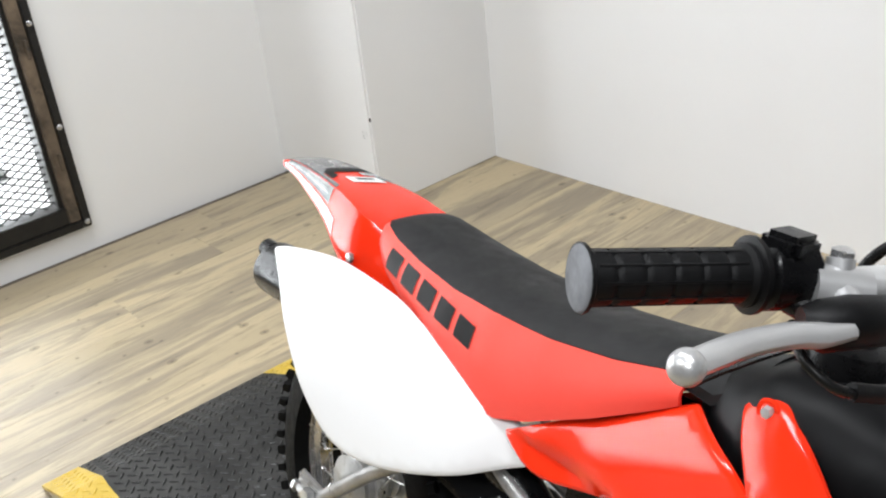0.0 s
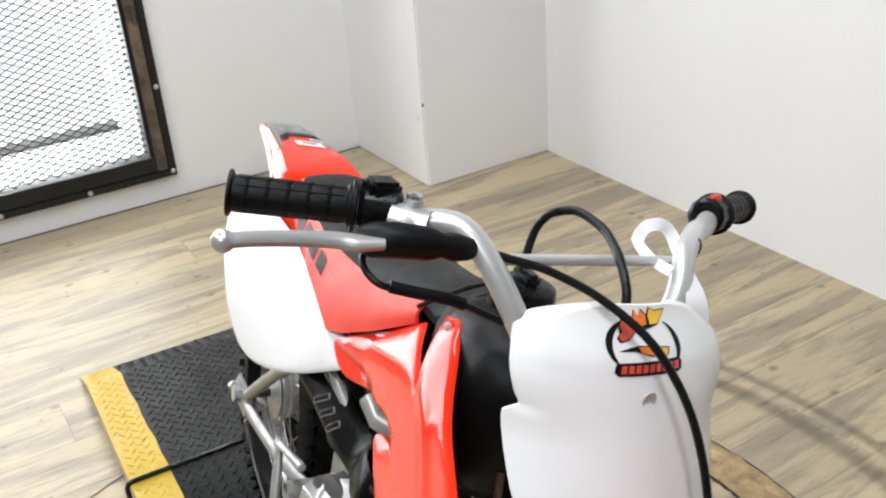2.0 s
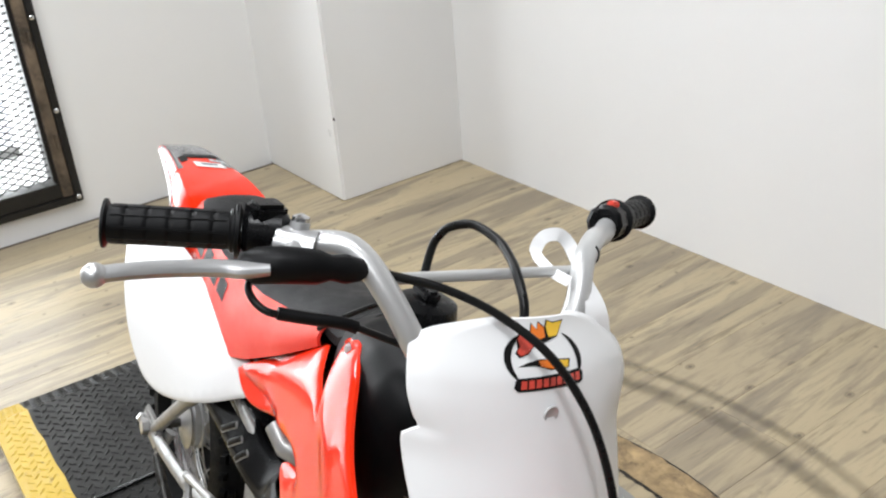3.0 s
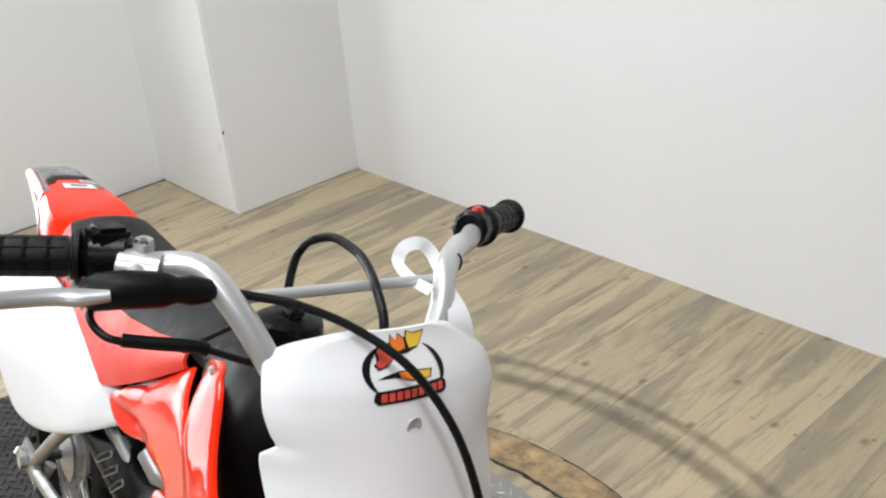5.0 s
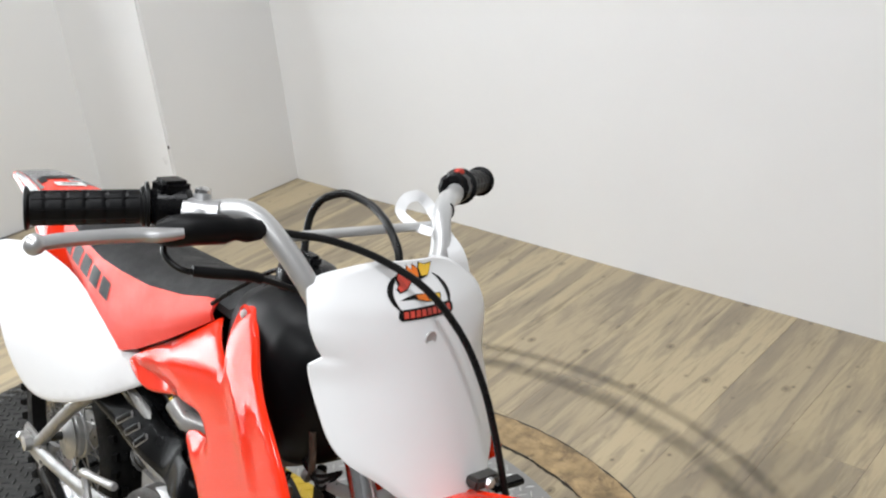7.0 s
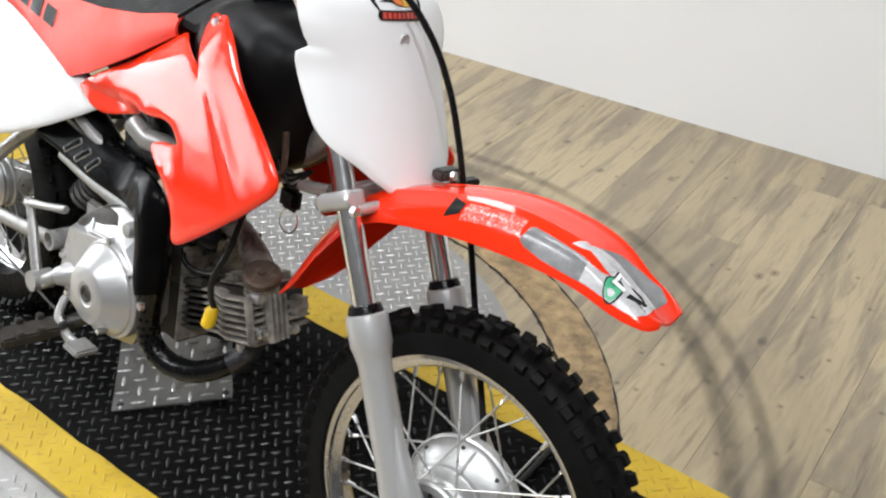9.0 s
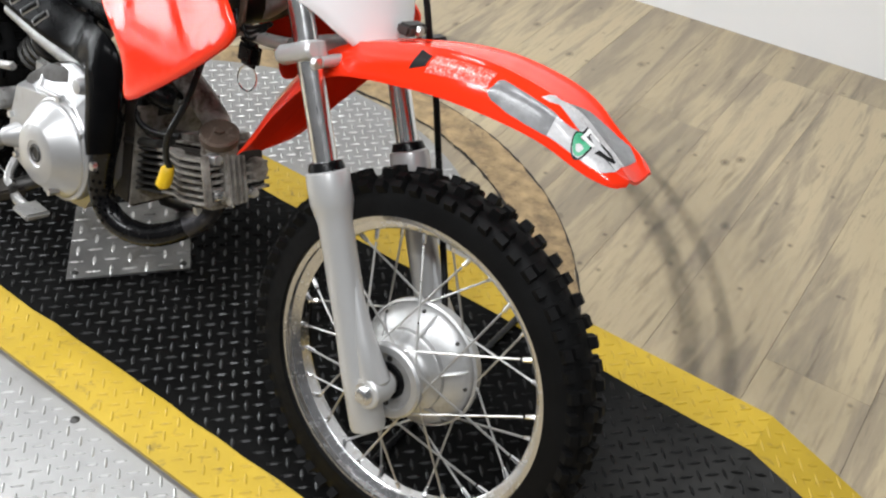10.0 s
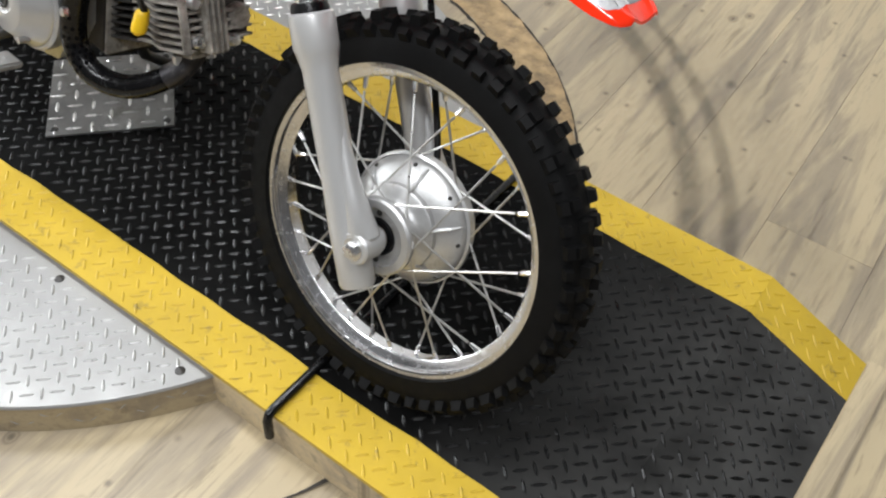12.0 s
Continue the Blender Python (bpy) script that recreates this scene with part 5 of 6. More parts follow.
cable("brake_cable", [(0.2298, -0.1310, 0.8319), (0.2390, -0.1003, 0.8270), (0.2560, -0.0657, 0.8220), (0.2829, -0.0251, 0.8073), (0.3166, 0.0116, 0.7816), (0.3426, 0.0439, 0.7364), (0.3653, 0.0621, 0.6857), (0.3853, 0.0711, 0.6323), (0.4029, 0.0775, 0.5784),
                      (0.420, 0.086, 0.525), (0.446, 0.088, 0.450), (0.478, 0.082, 0.380), (0.512, 0.070, 0.320), (0.530, 0.058, 0.285)], 0.0040, bike, "black front brake cable")
cable("throttle_cable", [(0.190, -0.206, 0.822), (0.212, -0.222, 0.812), (0.231, -0.214, 0.801), (0.239, -0.188, 0.796), (0.247, -0.154, 0.793), (0.255, -0.118, 0.781), (0.258, -0.082, 0.765), (0.250, -0.050, 0.735), (0.215, -0.030, 0.700)], 0.0032, bike, "black throttle cable")
part("cable_sleeve", tube(smooth_line([(0.2345, -0.204, 0.799), (0.240, -0.182, 0.796), (0.247, -0.154, 0.793), (0.250, -0.140, 0.789)], 4), 0.0056, 10), GRIP, bike)
cable("loop_cable", [(0.130, -0.008, 0.700), (0.112, -0.002, 0.755), (0.104, 0.006, 0.797), (0.112, 0.010, 0.818), (0.125, 0.014, 0.830), (0.1470, 0.0235, 0.8390), (0.1830, 0.0285, 0.8370), (0.2120, 0.0255, 0.8310), (0.2380, 0.0190, 0.8230), (0.2600, 0.0165, 0.8030), (0.2660, 0.0160, 0.7750)], 0.0046, bike, "black cable looped over the steering head")
part("cable_clip", box((0.388, 0.066, 0.578), (0.402, 0.108, 0.586), 0.002), BLACK, bike)

# -- fuel tank --
TANK_X = ((0.020, 0.036, 0.600, 0.690), (0.050, 0.060, 0.565, 0.706), (0.085, 0.075, 0.545, 0.722), (0.130, 0.082, 0.535, 0.730), (0.175, 0.086, 0.530, 0.726), (0.210, 0.080, 0.530, 0.712), (0.235, 0.058, 0.540, 0.690), (0.246, 0.030, 0.560, 0.665))
secs = []
for k in range(29):
    x = 0.020 + 0.226 * k / 28
    w, z0, z1 = lerp_table(TANK_X, x)
    secs.append(ring_at(x, w, z0, z1, 2.8, 32, 0.34 * k / 28))
tank = part("fuel_tank", loft(secs), TANK, bike, "matt black plastic fuel tank")
part("tank_cap", lathe([(0.035, 0.0), (0.036, 0.010), (0.034, 0.024), (0.025, 0.029), (0.0001, 0.030)], (0.118, 0.0, 0.722), "z", 24), BLACK, tank, "black fuel cap")
part("cap_lever", box((0.100, -0.008, 0.750), (0.138, 0.008, 0.764), 0.004), BLACK, tank)
part("cap_vent", tube(smooth_line([(0.118, -0.010, 0.746), (0.090, -0.030, 0.735), (0.055, -0.055, 0.705), (0.030, -0.072, 0.680)], 5), 0.0028, 8), CABLE, tank)

# -- seat: red sides, black top --
SEAT = ((-0.482, 0.646, 0.656, 0.046, 0.052, 0.004), (-0.470, 0.626, 0.655, 0.055, 0.066, 0.011), (-0.440, 0.608, 0.649, 0.062, 0.074, 0.017), (-0.380, 0.588, 0.642, 0.068, 0.081, 0.019), (-0.300, 0.566, 0.638, 0.073, 0.087, 0.020),
        (-0.225, 0.541, 0.642, 0.075, 0.089, 0.018), (-0.190, 0.539, 0.644, 0.074, 0.089, 0.019), (-0.140, 0.560, 0.648, 0.073, 0.087, 0.020), (-0.060, 0.604, 0.661, 0.066, 0.080, 0.022), (0.000, 0.641, 0.677, 0.059, 0.070, 0.021), (0.044, 0.670, 0.682, 0.054, 0.056, 0.020))
NOSE = SEAT[:-1] + ((0.044, 0.660, 0.672, 0.054, 0.056, 0.028), (0.075, 0.690, 0.698, 0.048, 0.050, 0.018))
xs = [-0.482 + 0.500 * k / 44 for k in range(45)]
rows = []
for x in xs:
    zl, ze, we, wl, cr = lerp_table(SEAT, x)
    rows.append([(x, -(wl + (we - wl) * t + 0.006 * math.sin(math.pi * t)), zl + (ze - zl) * t) for t in (0, 0.2, 0.4, 0.6, 0.8, 1.0)])
seat = part("seat", sheet(rows, (0, 0.004, 0)), SEAT_RED, bike, "long red and black vinyl seat")
part("seat_side", sheet([[(x, -y, z) for x, y, z in r] for r in rows], (0, -0.004, 0)), SEAT_RED, seat)
rows = []
for k in range(51):
    x = -0.482 + 0.557 * k / 50
    zl, ze, we, wl, cr = lerp_table(NOSE, x)
    rows.append([(x, we * u, ze + cr * (1 - abs(u) ** 2.6) + 0.0012) for u in [j / 10 for j in range(-10, 11)]])
part("seat_top", sheet(rows, (0, 0, -0.010)), SEAT_BLACK, seat, "black vinyl seat top")
part("seat_base", box((-0.40, -0.060, 0.560), (0.01, 0.060, 0.600), 0.01), BLACK, seat)


def seat_side_point(x, t, lift):
    zl, ze, we, wl, cr = lerp_table(SEAT, x)
    return Vector((x, -(wl + (we - wl) * t + 0.006 * math.sin(math.pi * t)) - lift, zl + (ze - zl) * t))


# five plain dark bars in place of the lettering
for k in range(5):
    x0 = -0.436 + 0.0405 * k
    g = []
    for a in range(4):
        x = x0 + 0.031 * a / 3
        zl, ze = lerp_table(SEAT, x)[:2]
        zc = 0.6275 - 0.0215 * (x + 0.436) / 0.19
        g.append([seat_side_point(x, min(0.96, max(0.05, (zc + dz - zl) / (ze - zl))), 0.0009) for dz in (-0.0125, -0.004, 0.004, 0.0125)])
    bm = bmesh.new()
    vs = [[bm.verts.new(q) for q in row] for row in g]
    for a, b in zip(vs, vs[1:]):
        for j in range(3):
            bm.faces.new((a[j], a[j + 1], b[j + 1], b[j]))
    part("print_bar", bm, STICKER_BLACK, seat)

# -- tail: red rear mudguard --
TAIL = ((-0.800, 0.652, 0.030, 0.004), (-0.794, 0.654, 0.035, 0.008), (-0.760, 0.661, 0.040, 0.014), (-0.700, 0.666, 0.047, 0.026), (-0.620, 0.667, 0.057, 0.046), (-0.560, 0.665, 0.067, 0.070), (-0.510, 0.658, 0.073, 0.080), (-0.478, 0.648, 0.069, 0.080), (-0.440, 0.628, 0.069, 0.060), (-0.400, 0.606, 0.070, 0.042), (-0.380, 0.596, 0.070, 0.034))


def tail_point(x, u, lift=0.0):
    z, w, d = smooth_table(TAIL, x)
    a = abs(u)
    if a <= 0.7:
        y, drop = w * 0.86 * a / 0.7, 0.10 * (a / 0.7) ** 3 * min(d, 0.03)
    else:
        s = (a - 0.7) / 0.3
        y, drop = w * (0.86 + 0.14 * math.sin(s * math.pi / 2)), 0.10 * min(d, 0.03) + (d - 0.003) * s ** 1.3
    aside = -0.010 * min(1.0, max(0.0, (-0.46 - x) / 0.06))
    return Vector((x, aside + (math.copysign(y + lift, u) if a > 0.7 else math.copysign(y, u)), z - drop + (lift if a <= 0.7 else 0)))


rows = [[tail_point(-0.800 + 0.420 * k / 44, u / 12) for u in range(-12, 13)] for k in range(45)]
tail = part("rear_mudguard", sheet(rows, (0, 0, -0.0028)), RED, bike, "glossy red rear mudguard with grey striped stickers")


def tail_patch(x0, x1, u0, u1, material, lift=0.0008, skew=0.0):
    bm = bmesh.new()
    g = [[bm.verts.new(tail_point(x0 + (x1 - x0) * a / 8 + skew * (b / 8), u0 + (u1 - u0) * b / 8, lift)) for b in range(9)] for a in range(9)]
    for a, b in zip(g, g[1:]):
        for j in range(8):
            bm.faces.new((a[j], a[j + 1], b[j + 1], b[j]))
    bmesh.ops.recalc_face_normals(bm, faces=bm.faces)
    return part("print", bm, material, tail)


tail_patch(-0.797, -0.668, -0.66, 0.66, STICKER_GREY)
tail_patch(-0.770, -0.604, -0.86, -0.70, STICKER_GREY)
tail_patch(-0.672, -0.606, -0.66, -0.54, STICKER_GREY, 0.0008, -0.006)
tail_patch(-0.672, -0.618, 0.46, 0.66, STICKER_GREY, 0.0008, 0.006)
tail_patch(-0.672, -0.640, -0.52, -0.30, STICKER_BLACK, 0.0012, -0.012)
tail_patch(-0.690, -0.668, -0.34, 0.60, STICKER_BLACK, 0.0012, 0.004)
for k in range(6):
    tail_patch(-0.764 + 0.006 * k, -0.610 - 0.003 * k, -0.845 + 0.050 * k, -0.835 + 0.050 * k, PALE_PRINT if k % 2 else STICKER_BLACK, 0.0014)
# the emblem: a pale lozenge with a dark core
tail_patch(-0.642, -0.616, -0.22, 0.44, STICKER_WHITE, 0.0014, 0.010)
tail_patch(-0.633, -0.624, -0.06, 0.30, STICKER_GREY, 0.0018, 0.006)
tail_patch(-0.660, -0.645, 0.24, 0.60, PALE_PRINT, 0.0014, 0.010)
tail_patch(-0.798, -0.578, -0.985, -0.885, STICKER_WHITE, 0.0010)
part("tail_bolt", lathe([(0.0001, -0.0060), (0.0065, -0.0050), (0.0075, 0.0)], (-0.505, -0.0845, 0.603), "y", 6), BOLT, tail)

# -- white side panels over the muffler --
SIDE = [(-0.122, 0.538, 0.006), (-0.127, 0.514, 0.010), (-0.172, 0.4865, 0.03), (-0.208, 0.463, 0.03), (-0.288, 0.424, 0.05), (-0.360, 0.399, 0.05), (-0.420, 0.394, 0.05), (-0.480, 0.424, 0.05), (-0.545, 0.484, 0.05), (-0.600, 0.536, 0.05), (-0.645, 0.553, 0.03), (-0.676, 0.560, 0.024),
        (-0.660, 0.567, 0.02), (-0.600, 0.583, 0.04), (-0.520, 0.599, 0.03), (-0.452, 0.600, 0.02), (-0.375, 0.597, 0.02), (-0.286, 0.571, 0.03), (-0.200, 0.547, 0.02)]
outline = round_outline(SIDE)


def ease(a, b, x):
    t = min(1.0, max(0.0, (x - a) / (b - a)))
    return t * t * (3 - 2 * t)


def side_depth(x, z):
    """Bellies out below its upper edge, most towards the tail."""
    top = lerp_table(((-0.70, 0.556), (-0.60, 0.583), (-0.52, 0.599), (-0.45, 0.600), (-0.375, 0.597), (-0.286, 0.571), (-0.20, 0.547), (-0.12, 0.530)), x)[0]
    belly = 0.012 + 0.018 * ease(-0.13, -0.25, x) + 0.022 * min(1.0, max(0.0, (-0.20 - x) / 0.30))
    return -0.0855 + 0.042 * (x + 0.15) + 0.011 * ease(-0.21, -0.15, x) - belly * (1 - math.exp(-max(0.0, top - z) / 0.055))


for sgn, name in ((1, "side_panel"), (-1, "side_panel")):
    bm = slab(outline if sgn > 0 else [(x, max(z, 0.47)) for x, z in outline], side_depth, 0.004)
    if sgn < 0:
        bm.transform(Matrix.Diagonal((1, -1, 1, 1)))
        bmesh.ops.reverse_faces(bm, faces=bm.faces)
    side = part(name, bm, WHITE, bike, "white plastic side panel")

# -- red tank shrouds --
SHROUD = [(-0.174, 0.533, 0.006), (-0.104, 0.578, 0.02), (-0.022, 0.629, 0.03), (0.033, 0.662, 0.005), (0.066, 0.6545, 0.01), (0.105, 0.647, 0.01), (0.128, 0.638, 0.003), (0.113, 0.653, 0.006), (0.094, 0.668, 0.01), (0.078, 0.684, 0.008),
          (0.076, 0.694, 0.008), (0.092, 0.7035, 0.010), (0.116, 0.7040, 0.010), (0.132, 0.6955, 0.02), (0.157, 0.6860, 0.02), (0.194, 0.6655, 0.03), (0.231, 0.6480, 0.03), (0.262, 0.6320, 0.03), (0.290, 0.6150, 0.02), (0.314, 0.5990, 0.016), (0.3280, 0.5870, 0.012), (0.331, 0.577, 0.010), (0.322, 0.564, 0.016), (0.273, 0.522, 0.03), (0.210, 0.474, 0.03),
          (0.156, 0.436, 0.012), (0.137, 0.427, 0.008), (0.127, 0.435, 0.008), (0.125, 0.452, 0.02), (0.113, 0.469, 0.02), (0.090, 0.486, 0.02), (0.062, 0.500, 0.01), (0.034, 0.511, 0.006), (0.031, 0.5200, 0.005), (0.048, 0.527, 0.012), (0.081, 0.534, 0.006), (0.104, 0.546, 0.004), (0.096, 0.556, 0.01), (0.074, 0.5625, 0.012),
          (0.045, 0.5580, 0.02), (-0.022, 0.540, 0.03), (-0.083, 0.518, 0.02), (-0.110, 0.5125, 0.015), (-0.132, 0.515, 0.010), (-0.158, 0.5255, 0.010)]
outline = round_outline(SHROUD)


def shroud_depth(x, z):
    """The blade flares out towards its front; the upper panel slopes in to meet the seat; the tab stands proud."""
    blade = -0.0997 - 0.155 * x + 0.082 * (z - 0.50) + 0.55 * 0.006 * math.log1p(math.exp((z - 0.648) / 0.006))
    blade += 0.26 * (1 - ease(0.06, 0.13, x)) * max(0.0, min(z, 0.545) - 0.50) * (1 - ease(0.535, 0.555, z))
    blade -= 0.0030 * math.exp(-((x - 0.140 + 1.0 * (z - 0.66)) / 0.016) ** 2) * ease(0.52, 0.60, z)
    blade -= 0.024 * ease(-0.06, -0.18, x)
    slope = -0.060 - 0.365 * (x - 0.027) + 0.647 * (z - 0.663)
    slope -= 0.024 * ease(-0.06, -0.18, x)
    slope -= 0.005 * max(0.0, 1 - ((z - 0.610 - 0.5 * (x - 0.02)) / 0.05) ** 2)
    return blade + 0.004 * math.log1p(math.exp(min(50, (slope - blade) / 0.004)))


for sgn in (1, -1):
    bm = slab(outline, shroud_depth, 0.004)
    if sgn < 0:
        bm.transform(Matrix.Diagonal((1, -1, 1, 1)))
        bmesh.ops.reverse_faces(bm, faces=bm.faces)
    shroud = part("tank_shroud", bm, RED, bike, "glossy red plastic tank shroud")
    part("bolt_recess", lathe([(0.0072, -sgn * 0.0012), (0.0100, -sgn * 0.0014), (0.0112, sgn * 0.0008), (0.0072, sgn * 0.0006)], (0.105, sgn * (shroud_depth(0.105, 0.693) + 0.0002), 0.693), "y", 20, closed=True), RED, shroud)
    part("shroud_bolt", lathe([(0.0001, -sgn * 0.0050), (0.0046, -sgn * 0.0045), (0.0058, 0.0)], (0.105, sgn * (shroud_depth(0.105, 0.693) + 0.0004), 0.693), "y", 6), STEEL, shroud)



# -- frame and engine --
frame_tubes = part("frame_spine", tube(smooth_line([(0.285, 0, 0.640), (0.20, 0, 0.560), (0.05, 0, 0.480), (-0.10, 0, 0.430), (-0.16, 0, 0.330), (-0.165, 0, 0.230)], 6), 0.021, 14), FRAME_SILVER, bike, "silver painted frame")
for sgn in (-1, 1):
    part("subframe_tube", tube(smooth_line([(-0.04, sgn * 0.050, 0.425), (-0.16, sgn * 0.066, 0.465), (-0.30, sgn * 0.070, 0.520), (-0.48, sgn * 0.062, 0.570)], 5), 0.010, 10), FRAME_SILVER, frame_tubes)
    part("frame_plate", box((-0.205, sgn * 0.040 - 0.006, 0.210), (-0.125, sgn * 0.040 + 0.006, 0.345), 0.006), FRAME_SILVER, frame_tubes)
    part("stay_tube", tube([(0.020, sgn * 0.066, 0.380), (-0.055, sgn * 0.066, 0.387), (-0.152, sgn * 0.066, 0.391), (-0.245, sgn * 0.066, 0.401)], [0.0135, 0.0125, 0.0105, 0.008], 12, 0.6), FRAME_SILVER, frame_tubes)

# swingarm, brace, adjusters, shock
swing = bmesh.new()
for sgn in (-1, 1):
    add_tube(swing, smooth_line([(-0.165, sgn * 0.060, 0.272), (-0.30, sgn * 0.082, 0.256), (-0.46, sgn * 0.090, 0.240), (-0.56, sgn * 0.090, 0.236)], 5), 0.0120, 12, 0.7)
add_tube(swing, [(-0.215, -0.075, 0.266), (-0.215, 0.075, 0.266)], 0.012, 10)
arm = part("swingarm", swing, FRAME_SILVER, bike, "silver painted swingarm")
for sgn in (-1, 1):
    part("arm_brace", tube(smooth_line([(-0.5296, sgn * 0.0885, 0.2310), (-0.4777, sgn * 0.0880, 0.2788), (-0.4072, sgn * 0.0830, 0.3448), (-0.3396, sgn * 0.0800, 0.3994), (-0.268, sgn * 0.0720, 0.4518)], 5), 0.0105, 12), FRAME_SILVER, arm)
    part("axle_plate", box((-0.575, sgn * 0.090 - 0.006, 0.212), (-0.480, sgn * 0.090 + 0.006, 0.262), 0.008), FRAME_SILVER, arm)
    part("adjuster", tube([(-0.530, sgn * 0.098, 0.236), (-0.578, sgn * 0.098, 0.236)], 0.0050, 8), BOLT, arm)
    part("adjuster_nut", lathe([(0.004, 0.0), (0.0095, 0.001), (0.0095, 0.008), (0.004, 0.009)], (-0.574, sgn * 0.098, 0.236), "x", 6), BOLT, arm)
    part("axle_nut", lathe([(0.004, sgn * 0.0), (0.0135, sgn * 0.001), (0.0135, sgn * 0.012), (0.005, sgn * 0.014)], (-0.525, sgn * 0.098, 0.245), "y", 6), BOLT, arm)
brake_arm = part("brake_arm", tube([(-0.490, -0.070, 0.250), (-0.492, -0.084, 0.222), (-0.498, -0.088, 0.205)], [0.010, 0.0075, 0.006], 10), FRAME_SILVER, arm, "rear drum brake arm")
part("brake_rod", tube([(-0.504, -0.088, 0.207), (-0.38, -0.104, 0.205), (-0.12, -0.118, 0.196)], 0.0022, 8), DARK_STEEL, bike)
spring = []
for k in range(120):
    a, t = k * 0.52, k / 119
    spring.append((-0.490 + 0.075 * t, -0.0895 - 0.010 * t + 0.0068 * math.cos(a), 0.2068 + 0.0068 * math.sin(a)))
part("rod_spring", tube(spring, 0.0012, 5), DARK_STEEL, bike)
shock = part("shock_body", tube([(-0.290, 0, 0.300), (-0.160, 0, 0.420)], 0.015, 12), DARK_STEEL, bike)
coil = []
for k in range(160):
    a, t = k * 0.38, k / 159
    c = Vector((-0.285, 0, 0.305)).lerp(Vector((-0.170, 0, 0.412)), t)
    coil.append(c + Vector((0.68, 0, -0.73)) * 0.026 * math.cos(a) + Vector((0, 1, 0)) * 0.026 * math.sin(a))
part("shock_spring", tube(coil, 0.0042, 6), DARK_STEEL, shock, "dark rear shock spring")
part("inner_guard", sheet([[(-0.27 - 0.30 * t, y, 0.44 + 0.10 * t) for y in (-0.05, -0.02, 0.02, 0.05)] for t in (0, 0.33, 0.66, 1.0)], (0, 0, 0.003)), BLACK, bike)

# crankcase
secs = []
for y, grow in ((-0.100, -0.016), (-0.094, -0.004), (-0.060, 0.0), (0.060, 0.0), (0.090, -0.006)):
    pts = round_outline([(-0.165, 0.235, 0.03), (-0.150, 0.340, 0.03), (-0.085, 0.388, 0.02), (-0.040, 0.398, 0.02), (0.005, 0.386, 0.03), (0.042, 0.350, 0.03), (0.050, 0.270, 0.03), (0.010, 0.212, 0.03), (-0.080, 0.196, 0.04)], 4)
    cx, cz = -0.05, 0.29
    secs.append([(cx + (px - cx) * (1 + grow * 8), y, cz + (pz - cz) * (1 + grow * 8)) for px, pz in pts])
# core coloured dark for the shade behind pipe and cover
engine = part("engine", loft(secs), SHADED_GRIME, bike, "small silver horizontal engine")
# the cover: a flat face below, a facet sloping back to the frame above
FACE = ((-0.150, 0.262), (-0.143, 0.297), (-0.131, 0.337), (-0.082, 0.347), (-0.026, 0.358), (0.012, 0.362), (0.040, 0.340), (0.044, 0.285), (0.014, 0.226), (-0.078, 0.213), (-0.126, 0.226))
BACK = ((-0.156, 0.258), (-0.149, 0.297), (-0.137, 0.343), (-0.096, 0.378), (-0.034, 0.402), (0.024, 0.397), (0.050, 0.350), (0.052, 0.275), (0.016, 0.214), (-0.080, 0.204), (-0.132, 0.216))
cover = part("side_cover", loft([[(x, -0.060, z) for x, z in BACK], [(x, -0.087, z) for x, z in BACK], [(x, -0.090, z - 0.0015) for x, z in BACK], [(x, -0.110, z) for x, z in FACE], [(x + (-0.05 - x) * 0.02, -0.112, z + (0.29 - z) * 0.02) for x, z in FACE]]), ALLOY, engine, "cast aluminium engine side cover", smooth=False)
part("cover_ridge", tube([(-0.094, -0.090, 0.375), (-0.078, -0.108, 0.352), (-0.030, -0.110, 0.360)], [0.003, 0.0045, 0.003], 10), ALLOY, engine)
part("cover_lug", lathe([(0.0001, -0.112), (0.009, -0.111), (0.011, -0.104), (0.011, -0.080)], (0.012, 0, 0.391), "y", 20), ALLOY, engine)
part("clutch_housing", lathe([(0.070, -0.100), (0.0695, -0.113), (0.067, -0.1155), (0.050, -0.116)], (-0.016, 0, 0.291), "y", 48), ALLOY, engine)
clutch = part("clutch_cover", lathe([(0.0645, -0.110), (0.0645, -0.1175), (0.0630, -0.1195), (0.0415, -0.1450), (0.0395, -0.1462), (0.018, -0.1462), (0.016, -0.1445), (0.0001, -0.1440)], (-0.018, 0, 0.290), "y", 56), ALLOY, engine, "round silver clutch cover")
part("cover_hole", lathe([(0.0125, -0.1425), (0.0115, -0.1447), (0.0085, -0.1447), (0.007, -0.1415), (0.0001, -0.1415)], (-0.019, -0.002, 0.290), "y", 24), DARK_STEEL, clutch)
for ax, az in ((-0.002, 0.262), (0.014, 0.248)):
    part("cover_bolt", lathe([(0.0001, -0.1450), (0.0045, -0.1445), (0.005, -0.130)], (ax, 0, az), "y", 6), BOLT, clutch)
for ax, az in ((-0.020, 0.362), (0.034, 0.333), (-0.122, 0.236), (-0.040, 0.222), (-0.139, 0.290)):
    part("case_bolt", lathe([(0.0001, -0.1180), (0.0048, -0.1175), (0.005, -0.106)], (ax, 0, az), "y", 6), BOLT, engine)
part("kick_boss", tube([(-0.116, -0.095, 0.268), (-0.124, -0.112, 0.264), (-0.136, -0.124, 0.258)], [0.022, 0.018, 0.013], 16), ALLOY, engine)

# cylinder with fins and head, lying forward and a little up
LAY = Matrix.Translation((0.130, -0.012, 0.330)) @ Matrix.Rotation(radians(-19), 4, "Y")


